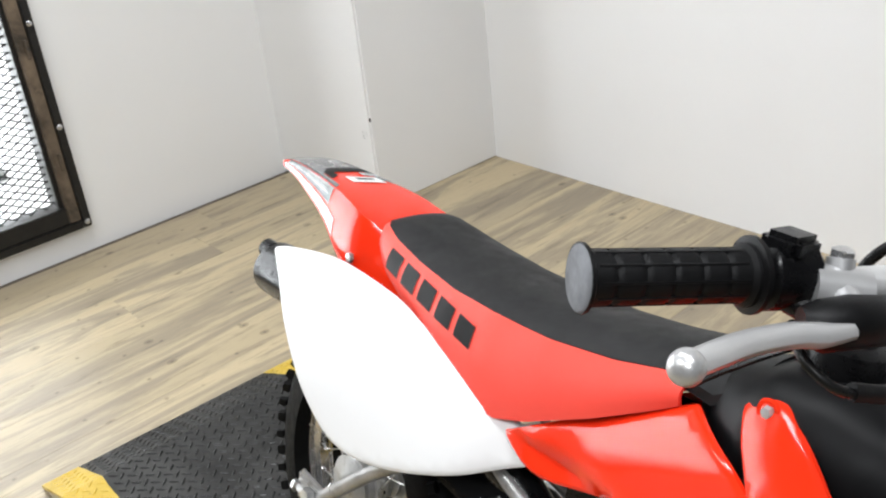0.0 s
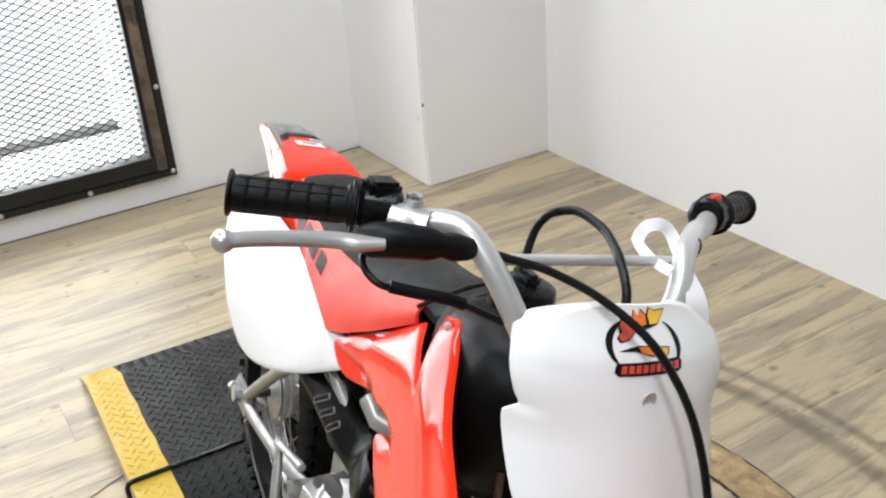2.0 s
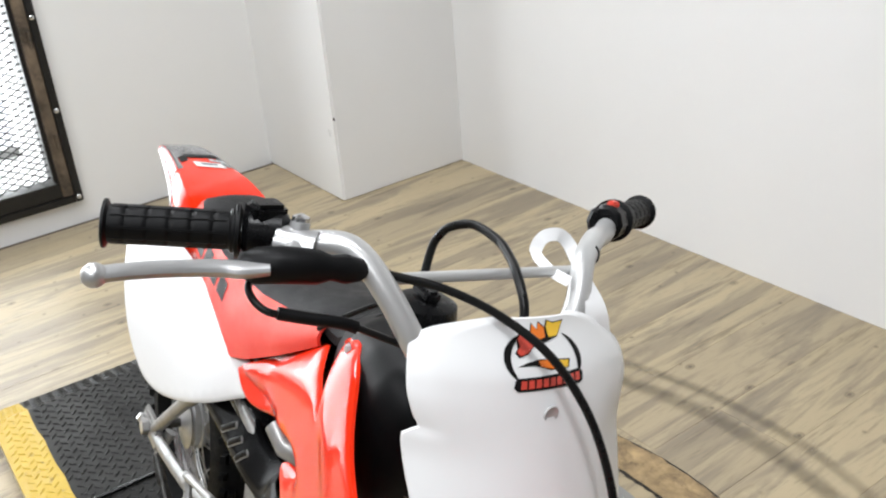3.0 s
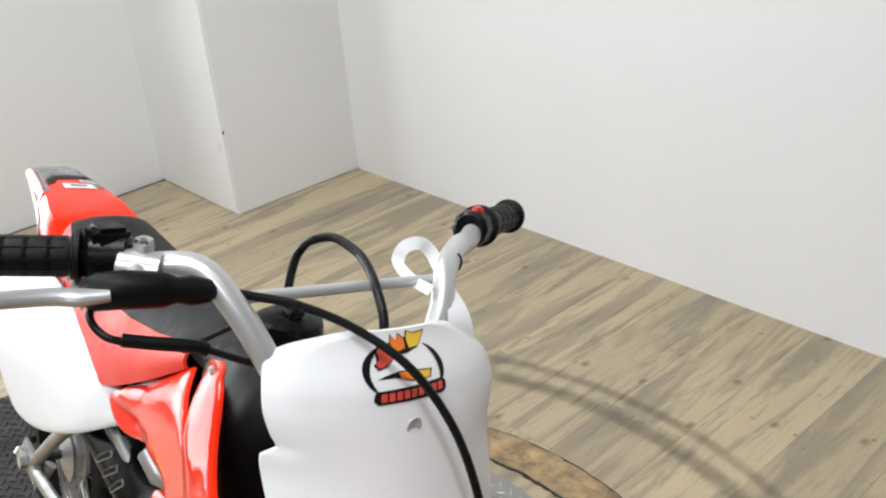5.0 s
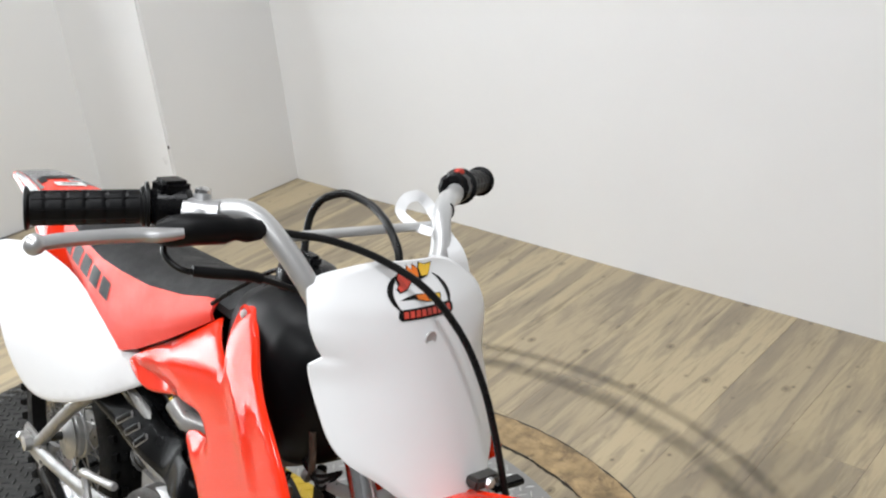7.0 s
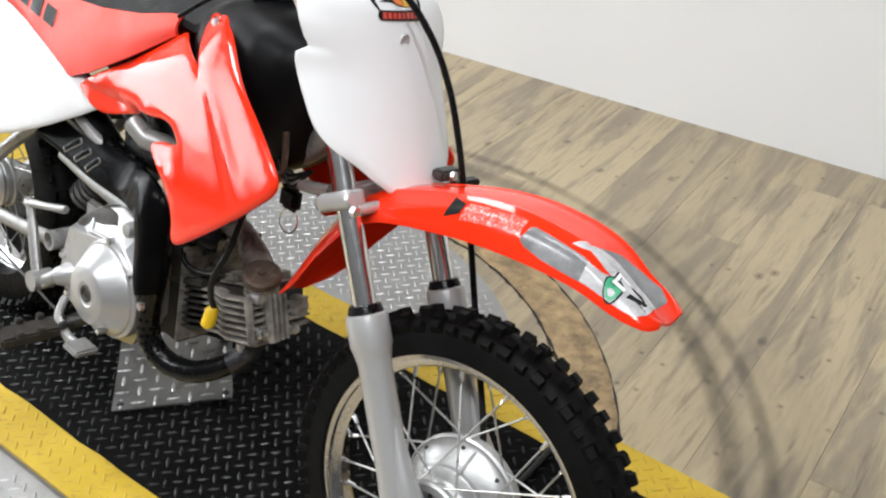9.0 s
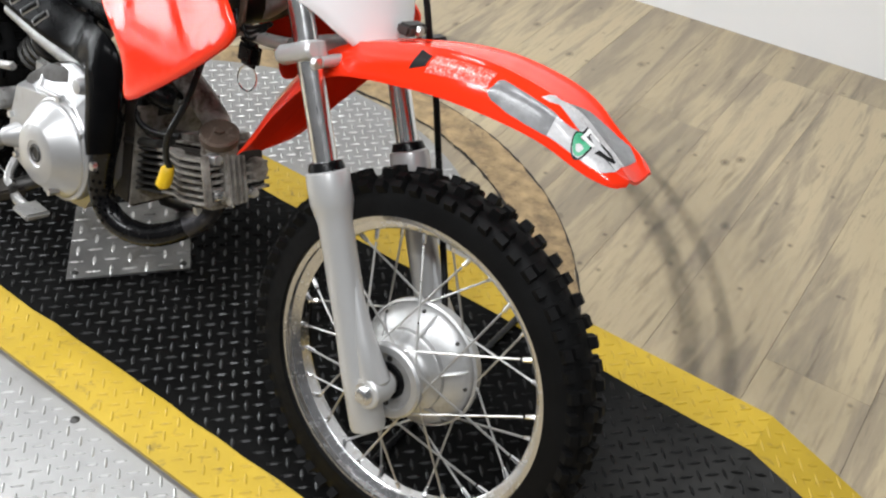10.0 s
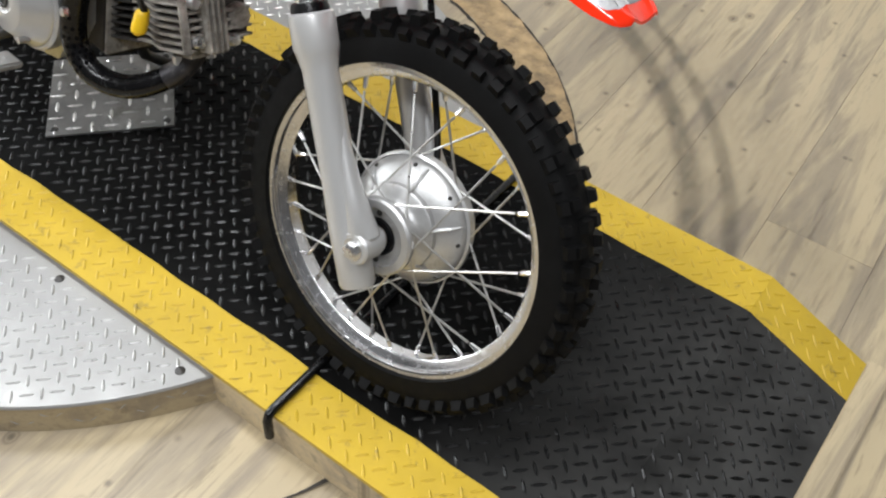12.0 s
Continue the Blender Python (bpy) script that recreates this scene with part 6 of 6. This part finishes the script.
def laid(name, bm, material, parent, label=""):
    """A part built along the cylinder's own axis, from the joint of head and barrel."""
    bm.transform(LAY)
    return part(name, bm, material, parent, label)


# dark block added in place of the shade between pipe and head
part("case_front", box((0.030, -0.062, 0.236), (0.078, 0.060, 0.392), 0.008), SHADED_GRIME, engine)
part("gasket_edge", box((0.078, -0.066, 0.246), (0.082, 0.062, 0.388), 0.0008), ROUGH_ALLOY, engine, "pale gasket edge")
barrel = laid("cylinder", tube([(-0.085, 0, 0), (0.002, 0, 0)], 0.033, 20), DARK_STEEL, engine, "dark finned cylinder")
for k in range(7):
    laid("fin", box((-0.064, -0.049, -0.041 + 0.0092 * k), (-0.003, 0.049, -0.0385 + 0.0092 * k), 0.0008), DARK_STEEL, barrel)
laid("stud_tube", tube([(-0.085, -0.046, 0.024), (0.0, -0.046, 0.024)], 0.006, 8), DARK_STEEL, barrel)
# body coloured dark so that the gaps between the fins look shaded
head = laid("cylinder_head", box((0.002, -0.040, -0.042), (0.092, 0.046, 0.022), 0.006), SHADED_GRIME, engine, "dirty finned cylinder head")
# stepped level fins on the side, a post at the corner, upright fins on the nose
for k in range(7):
    z = -0.043 + 0.0090 * k
    laid("fin", sheet([[(x, -0.0545, z + up), (x, -0.036, z + up)] for x, up in ((0.004, 0.006), (0.030, 0.006), (0.046, 0.0), (0.096, 0.0))], (0, 0, 0.0030)), ROUGH_ALLOY, head)
laid("fin_post", box((0.0955, -0.0575, -0.044), (0.1015, -0.0470, 0.020), 0.0014), ROUGH_ALLOY, head)
for k in range(4):
    z = -0.026 + 0.0090 * k
    laid("nose_fin", box((0.088, -0.0465, z), (0.1015, -0.0285, z + 0.0032), 0.0008), ROUGH_ALLOY, head)
for k in range(4):
    y = -0.0275 + 0.0088 * k
    laid("upright_fin", box((0.088, y, -0.046), (0.1100 - 0.001 * k, y + 0.0034, 0.022 - 0.003 * k), 0.001), ROUGH_ALLOY, head)
for k in range(4):
    z = -0.034 + 0.0105 * k
    laid("nose_fin", box((0.088, 0.0035, z), (0.1045, 0.040, z + 0.0034), 0.0008), ROUGH_ALLOY, head)
for hy, hz in ((-0.039, 0.013), (-0.039, -0.031), (0.012, -0.036)):
    laid("head_bolt", lathe([(0.0001, 0.0075), (0.0062, 0.0070), (0.0078, 0.002), (0.0082, -0.010)], (0.1015, hy, hz), "x", 12), BOLT, head)
laid("rocker_cover", box((0.006, -0.034, 0.018), (0.094, 0.040, 0.036), 0.010), ROUGH_ALLOY, head)
cap_at, cap_way = Vector((0.098, -0.027, 0.043)), Vector((0.50, -0.30, 0.80)).normalized()
laid("cap_boss", tube([cap_at - cap_way * 0.046, cap_at - cap_way * 0.010], [0.024, 0.0215], 24), ROUGH_ALLOY, head)
laid("tappet_cap", tube([cap_at - cap_way * 0.010, cap_at - cap_way * 0.008, cap_at + cap_way * 0.001, cap_at + cap_way * 0.004, cap_at + cap_way * 0.0045], [0.0225, 0.0245, 0.0245, 0.0215, 0.012], 28), RUSTY, head, "brown stained round tappet cap")
laid("cap_nut", tube([cap_at + cap_way * 0.003, cap_at + cap_way * 0.008], [0.0075, 0.0068], 6), RUSTY, head)
laid("front_cover", lathe([(0.0001, 0.006), (0.012, 0.005), (0.016, 0.000), (0.016, -0.014)], (0.100, 0.026, -0.010), "x", 24), ROUGH_ALLOY, head)
laid("exhaust_flange", box((0.034, -0.034, -0.056), (0.078, 0.030, -0.042), 0.005), ROUGH_ALLOY, head)
for q in (-0.026, 0.022):
    laid("flange_nut", lathe([(0.0001, -0.010), (0.0065, -0.009), (0.0072, 0.002)], (0.040, q, -0.058), "z", 6), BOLT, head)
part("plug_cap", tube([(0.191, -0.091, 0.360), (0.190, -0.0915, 0.357), (0.188, -0.093, 0.354), (0.186, -0.094, 0.340), (0.185, -0.095, 0.333), (0.185, -0.094, 0.331)], [0.0045, 0.0062, 0.0086, 0.0094, 0.0092, 0.007], 10), YELLOW_CAP, bike, "yellow spark plug cap")
cable("plug_lead", [(0.190, -0.092, 0.358), (0.193, -0.101, 0.376), (0.202, -0.108, 0.408), (0.214, -0.098, 0.450), (0.214, -0.085, 0.490), (0.190, -0.050, 0.530)], 0.0040, bike)

# intake, carburettor, airbox
part("intake", tube(smooth_line([(0.172, 0.0, 0.362), (0.160, 0.0, 0.384), (0.128, 0.0, 0.404), (0.078, 0.0, 0.424)], 5), 0.018, 14), ROUGH_ALLOY, bike)
part("carburettor", box((0.000, -0.032, 0.395), (0.072, 0.032, 0.470), 0.012), SHADED_GRIME, bike)
part("choke_body", tube([(0.066, -0.052, 0.408), (0.104, -0.034, 0.402), (0.112, -0.030, 0.401)], [0.015, 0.017, 0.013], 16), BLACK, bike, "black carburettor choke body")
part("float_bowl", box((0.030, -0.046, 0.362), (0.084, 0.006, 0.398), 0.010), SHADED_GRIME, bike)
cable("fuel_hose", [(0.075, -0.058, 0.395), (0.082, -0.066, 0.372), (0.105, -0.058, 0.362), (0.135, -0.040, 0.366)], 0.0042, bike)
part("airbox", box((-0.12, -0.052, 0.440), (0.040, 0.052, 0.560), 0.02), BLACK, bike)
part("air_hose", tube([(0.02, -0.045, 0.500), (-0.02, -0.070, 0.505), (-0.045, -0.074, 0.520)], [0.014, 0.015, 0.015], 18), FRAME_SILVER, bike)

# exhaust: pipe under the head, up past the clutch, back under the side panel
pipe_line = smooth_line([(0.194, -0.014, 0.300), (0.188, -0.032, 0.272), (0.170, -0.052, 0.250), (0.142, -0.070, 0.232), (0.108, -0.083, 0.226), (0.080, -0.092, 0.235), (0.063, -0.097, 0.260), (0.062, -0.099, 0.300), (0.070, -0.098, 0.350), (0.068, -0.094, 0.388), (0.046, -0.084, 0.418), (0.0, -0.066, 0.430), (-0.07, -0.054, 0.438), (-0.14, -0.050, 0.450)], 6)
pipe = part("exhaust_pipe", tube(pipe_line, [0.0135 + 0.0025 * min(1, k / 30) for k in range(len(pipe_line))], 16), BLACK_PAINT, bike, "black exhaust pipe, burnt at the bend")
part("burnt_bend", tube(pipe_line[:11], [0.0143 + 0.0025 * min(1, k / 30) for k in range(11)], 16), BURNT, pipe, "dark burnt steel at the port")
muffler = part("muffler", tube([(-0.135, -0.050, 0.450), (-0.22, -0.052, 0.480), (-0.60, -0.056, 0.500), (-0.748, -0.052, 0.490), (-0.768, -0.052, 0.489), (-0.778, -0.052, 0.488)], [0.020, 0.030, 0.034, 0.041, 0.041, 0.030], 24), BLACK_PAINT, pipe)
part("muffler_tip", tube([(-0.770, -0.060, 0.515), (-0.790, -0.062, 0.516)], 0.015, 16), BLACK_PAINT, muffler)
for k in range(26):
    j = 30 + (k // 4) * 2
    p, t_, u, w = frames_along(pipe_line)[j]
    a = math.pi + (k % 4 - 1.5) * 0.55 + (0.27 if (k // 4) % 2 else 0)
    n = (u * math.cos(a) + w * math.sin(a)).normalized()
    part("guard_hole", tube([p + n * 0.0152, p + n * 0.0168], 0.0024, 7), SHIELD_BLACK, pipe)
# heat shield: a plate that slopes up to the frame, then turns down over the pipe; pairs of lower and upper edge
LOW_EDGE = ((-0.282, -0.0895, 0.425), (-0.216, -0.087, 0.419), (-0.121, -0.087, 0.410), (-0.048, -0.085, 0.4085), (0.001, -0.1005, 0.414), (0.028, -0.1045, 0.413), (0.0385, -0.110, 0.387), (0.0465, -0.114, 0.343), (0.056, -0.117, 0.3175))
HIGH_EDGE = ((-0.213, -0.056, 0.480), (-0.170, -0.057, 0.480), (-0.104, -0.063, 0.463), (-0.040, -0.063, 0.4635), (0.001, -0.088, 0.472), (0.051, -0.1015, 0.4755), (0.084, -0.102, 0.4535), (0.0935, -0.106, 0.389), (0.0905, -0.1034, 0.333))
low, high = smooth_line(LOW_EDGE, 6), smooth_line(HIGH_EDGE, 6)


def shield_point(k, t, lift=0.0):
    """Across the plate at station k: rolled over both edges, crowned between."""
    a, b = low[k], high[k]
    along = (low[min(k + 1, len(low) - 1)] - low[max(k - 1, 0)]).normalized()
    out = along.cross(b - a).normalized()
    out = out if out.y < 0 else -out
    crown = 0.007 if k < 26 else 0.007 + 0.008 * min(1.0, (k - 26) / 8)
    return a.lerp(b, t) + out * (crown * (1 - abs(2 * t - 1) ** 3.5) + lift)


rows = [[shield_point(k, t) for t in (0.0, 0.03, 0.1, 0.25, 0.5, 0.75, 0.9, 0.97, 1.0)] for k in range(len(low))]
shield = part("heat_shield", sheet(rows, (0.0, 0.0022, -0.0008)), SHIELD_BLACK, bike, "black slotted exhaust heat shield")
for k in (7, 9, 11):
    ends = [shield_point(k, 0.14, 0.0012), (shield_point(k, 0.345, 0.0012) + shield_point(k + 1, 0.345, 0.0012)) / 2, shield_point(k + 1, 0.55, 0.0012)]
    part("slot_rim", tube(ends, 0.0045, 12, 0.3), FRAME_SILVER, shield)
    part("slot", tube([ends[0].lerp(ends[1], 0.12) + Vector((0, -0.0010, 0.0012)), ends[1] + Vector((0, -0.0010, 0.0012)), ends[2].lerp(ends[1], 0.12) + Vector((0, -0.0010, 0.0012))], 0.0039, 10, 0.3), BLACK, shield)
for q in ((0.068, -0.1150, 0.306),):
    part("shield_bolt", lathe([(0.0001, -0.005), (0.006, -0.004), (0.007, 0.002)], q, "y", 6), BOLT, shield)

# kick starter, peg, pedal
kick = part("kick_starter", tube(smooth_line([(-0.140, -0.118, 0.258), (-0.168, -0.126, 0.236), (-0.184, -0.126, 0.230), (-0.205, -0.122, 0.262), (-0.232, -0.115, 0.308), (-0.246, -0.113, 0.334)], 5), [0.010] * 10 + [0.0105] * 10 + [0.0085] * 6, 12, 0.7), FRAME_SILVER, bike, "silver kick starter arm")
part("kick_peg", tube([(-0.250, -0.113, 0.3275), (-0.200, -0.1135, 0.342), (-0.140, -0.114, 0.360), (-0.136, -0.114, 0.361)], [0.0070, 0.0054, 0.0062, 0.0048], 14), FRAME_SILVER, kick)
part("kick_knuckle", tube([(-0.182, -0.108, 0.232), (-0.182, -0.140, 0.232)], 0.0155, 16), FRAME_SILVER, kick)
peg = part("foot_peg", box((-0.148, -0.215, 0.172), (-0.108, -0.105, 0.188), 0.003), SHADED_GRIME, bike, "dirty dark toothed foot peg")
for k in range(7):
    part("tooth", box((-0.152 + 0.038 * (k % 2), -0.210 + 0.016 * k, 0.184), (-0.142 + 0.038 * (k % 2), -0.200 + 0.016 * k, 0.196), 0.0015), DARK_STEEL, peg)
part("peg_bracket", tube([(-0.130, -0.112, 0.180), (-0.110, -0.085, 0.196), (-0.080, 0.085, 0.196), (-0.100, 0.112, 0.180)], 0.011, 12), DARK_STEEL, bike)
pedal = part("brake_pedal", tube(smooth_line([(-0.150, -0.100, 0.212), (-0.135, -0.118, 0.192), (-0.097, -0.124, 0.178), (-0.048, -0.126, 0.181)], 5), 0.0080, 10, 0.8), FRAME_SILVER, bike, "silver rear brake pedal")
part("pedal_pad", box((-0.072, -0.146, 0.178), (-0.034, -0.110, 0.188), 0.003), FRAME_SILVER, pedal)
part("pivot_tube", lathe([(0.0120, -0.120), (0.0150, -0.120), (0.0150, -0.050), (0.0120, -0.050)], (-0.172, 0, 0.299), "y", 24, closed=True), FRAME_SILVER, bike)
part("side_stand", tube([(-0.12, 0.085, 0.200), (-0.13, 0.150, 0.100), (-0.14, 0.215, 0.062)], [0.010, 0.009, 0.009], 10), DARK_STEEL, bike, "side stand that carries the lean")
# key tag on its ring, hung by the steering head
bm = box((0.206, -0.030, 0.494), (0.240, -0.014, 0.524), 0.006)
add_tube(bm, [(0.212, -0.022, 0.522), (0.214, -0.022, 0.540)], 0.006, 10)
part("key_tag", bm, BLACK, bike)
ring = [(0.222 + 0.012 * math.cos(a), -0.020 + 0.004 * math.cos(a), 0.478 + 0.016 * math.sin(a)) for a in [math.tau * k / 20 for k in range(21)]]
part("key_ring", tube(ring, 0.0011, 5), CHROME, bike)
part("head_bracket", tube(smooth_line([(0.205, -0.036, 0.530), (0.225, -0.038, 0.540), (0.262, -0.036, 0.542), (0.296, -0.030, 0.548)], 4), 0.0075, 10), FRAME_SILVER, frame_tubes)
part("wire_loom", tube(smooth_line([(0.232, -0.052, 0.600), (0.236, -0.052, 0.570), (0.228, -0.046, 0.545), (0.206, -0.036, 0.525)], 4), 0.0042, 8), RUSTY, bike)
for k in range(3):
    cable("wire", [(0.200 + 0.010 * k, -0.040 - 0.004 * k, 0.585), (0.212 + 0.012 * k, -0.048, 0.556 - 0.004 * k), (0.238 + 0.006 * k, -0.046, 0.548 - 0.005 * k), (0.262, -0.030, 0.560)], 0.0022, bike)
front("plate_bracket", box((0.392, 0.020, 0.594), (0.410, 0.056, 0.607), 0.003), DARK_STEEL, plate, "dark metal bracket under the number plate")
front("bracket_bolt", lathe([(0.0001, 0.006), (0.0055, 0.005), (0.0065, 0.0)], (0.409, 0.038, 0.601), "x", 6), BOLT, plate)


# ---- floor covering, stains and marks, ceiling lights ----
PW, PL, GAP = 0.1725, 1.22, 0.0005


def plank_mesh(length):
    """A plank with a small bevel round its top."""
    w, l, c = PW / 2 - GAP / 2, length / 2 - GAP / 2, 0.0004
    v = [(sx * w, sy * l, z) for z in (-0.0038, -c) for sx, sy in ((-1, -1), (1, -1), (1, 1), (-1, 1))]
    v += [(sx * (w - c), sy * (l - c), 0.0) for sx, sy in ((-1, -1), (1, -1), (1, 1), (-1, 1))]
    f = [(8, 9, 10, 11)]
    for b in (0, 4):
        f += [(b + k, b + (k + 1) % 4, b + 4 + (k + 1) % 4, b + 4 + k) for k in range(4)]
    mesh = bpy.data.meshes.new("plank")
    mesh.from_pydata(v, [], f)
    mesh.materials.append(PLANK)
    return mesh


rnd = random.Random(11)
full = plank_mesh(PL)
x = -0.522 - PW * 11 + PW / 2
while x - PW / 2 < X_EAST:
    if x + PW / 2 > X_WALL:
        y = Y_SOUTH - rnd.uniform(0.05, 1.0)
        while y < Y_WALL:
            a, b = max(y, Y_SOUTH), min(y + PL, Y_WALL)
            if b - a > 0.02:
                ob = new("plank", full if b - a > PL - 1e-4 else plank_mesh(b - a))
                ob.parent, ob.location = floor, (x, (a + b) / 2, 0)
            y += PL
    x += PW


def annulus(r0, r1, a0, a1, z, n=96, wobble=0.0, seed=1, top=None):
    """A flat ring sector round the turntable's centre, with uneven edges."""
    bm = bmesh.new()
    rn = random.Random(seed)
    rows = []
    for k in range(n + 1):
        a = radians(a0 + (a1 - a0) * k / n)
        w0, w1 = rn.uniform(-wobble, wobble), rn.uniform(-wobble, wobble)
        rows.append([bm.verts.new((DISC_C.x + (r0 + (r1 - r0) * t + (w0 if t == 0 else w1 if t == 1 else 0)) * math.cos(a), DISC_C.y + (r0 + (r1 - r0) * t + (w0 if t == 0 else w1 if t == 1 else 0)) * math.sin(a), z)) for t in (0, 0.25, 0.5, 0.75, 1)])
    for a, b in zip(rows, rows[1:]):
        for k in range(4):
            bm.faces.new((a[k], a[k + 1], b[k + 1], b[k]))
    bmesh.ops.recalc_face_normals(bm, faces=bm.faces)
    return bm


band = tagged(link("floor_ring", annulus(0.600, 0.776, 0, 360, 0.0026, 180, 0.0), SKIRT_WOOD), "worn wood-look ring of flooring round the turntable", "flooring", kind="structure")
part("worn_band", annulus(0.692, 0.774, -20, 130, 0.0044, 90, 0.003, 5), OSB, band, "rough golden-brown worn band")
part("seam", annulus(0.774, 0.7785, 0, 360, 0.0036, 240, 0.0012, 7), GROOVE, band)
part("seam", annulus(0.686, 0.6925, -20, 130, 0.0040, 140, 0.003, 9), GROOVE, band)
tagged(link("scuff_mark", annulus(0.92, 0.995, 14, 132, 0.0030, 60, 0.006, 2), SCUFF), "dark curved tyre scuff on the floor", "stain", kind="structure")
tagged(link("scuff_mark", annulus(0.985, 1.065, 4, 122, 0.0032, 60, 0.006, 4), SCUFF_OUTER), "dark curved tyre scuff on the floor", "stain", kind="structure")
tagged(link("scuff_mark", annulus(0.81, 1.25, 8, 66, 0.0036, 60, 0.02, 8), SCUFF_FAINT), "broad grey smudge on the floor", "stain", kind="structure")

# marks on the pier's edge
tagged(link("wall_mark", box((X_PIER - 0.001, Y_PIER - 0.001, 0.282), (X_PIER + 0.0015, Y_PIER + 0.004, 0.292)), GROOVE), "small dark chip on the wall corner", "stain", kind="structure")
bm = bmesh.new()
bmesh.ops.create_circle(bm, cap_ends=True, segments=20, radius=0.014, matrix=Matrix.Translation((X_PIER - 0.030, Y_PIER - 0.0016, 0.235)) @ Matrix.Rotation(radians(90), 4, "X"))
tagged(link("wall_smudge", bm, SMUDGE), "grey smudge on the white wall", "stain", kind="structure")

for lamp_x, lamp_y in LAMPS:
    ob = tagged(new("ceiling_light"), "long white ceiling light fitting", "light fitting", "ceiling lights")
    ob.location = (lamp_x, lamp_y, H_ROOM)
    part("housing", box((-0.66, -0.17, -0.05), (0.66, 0.17, -0.001), 0.006), CEIL, ob)
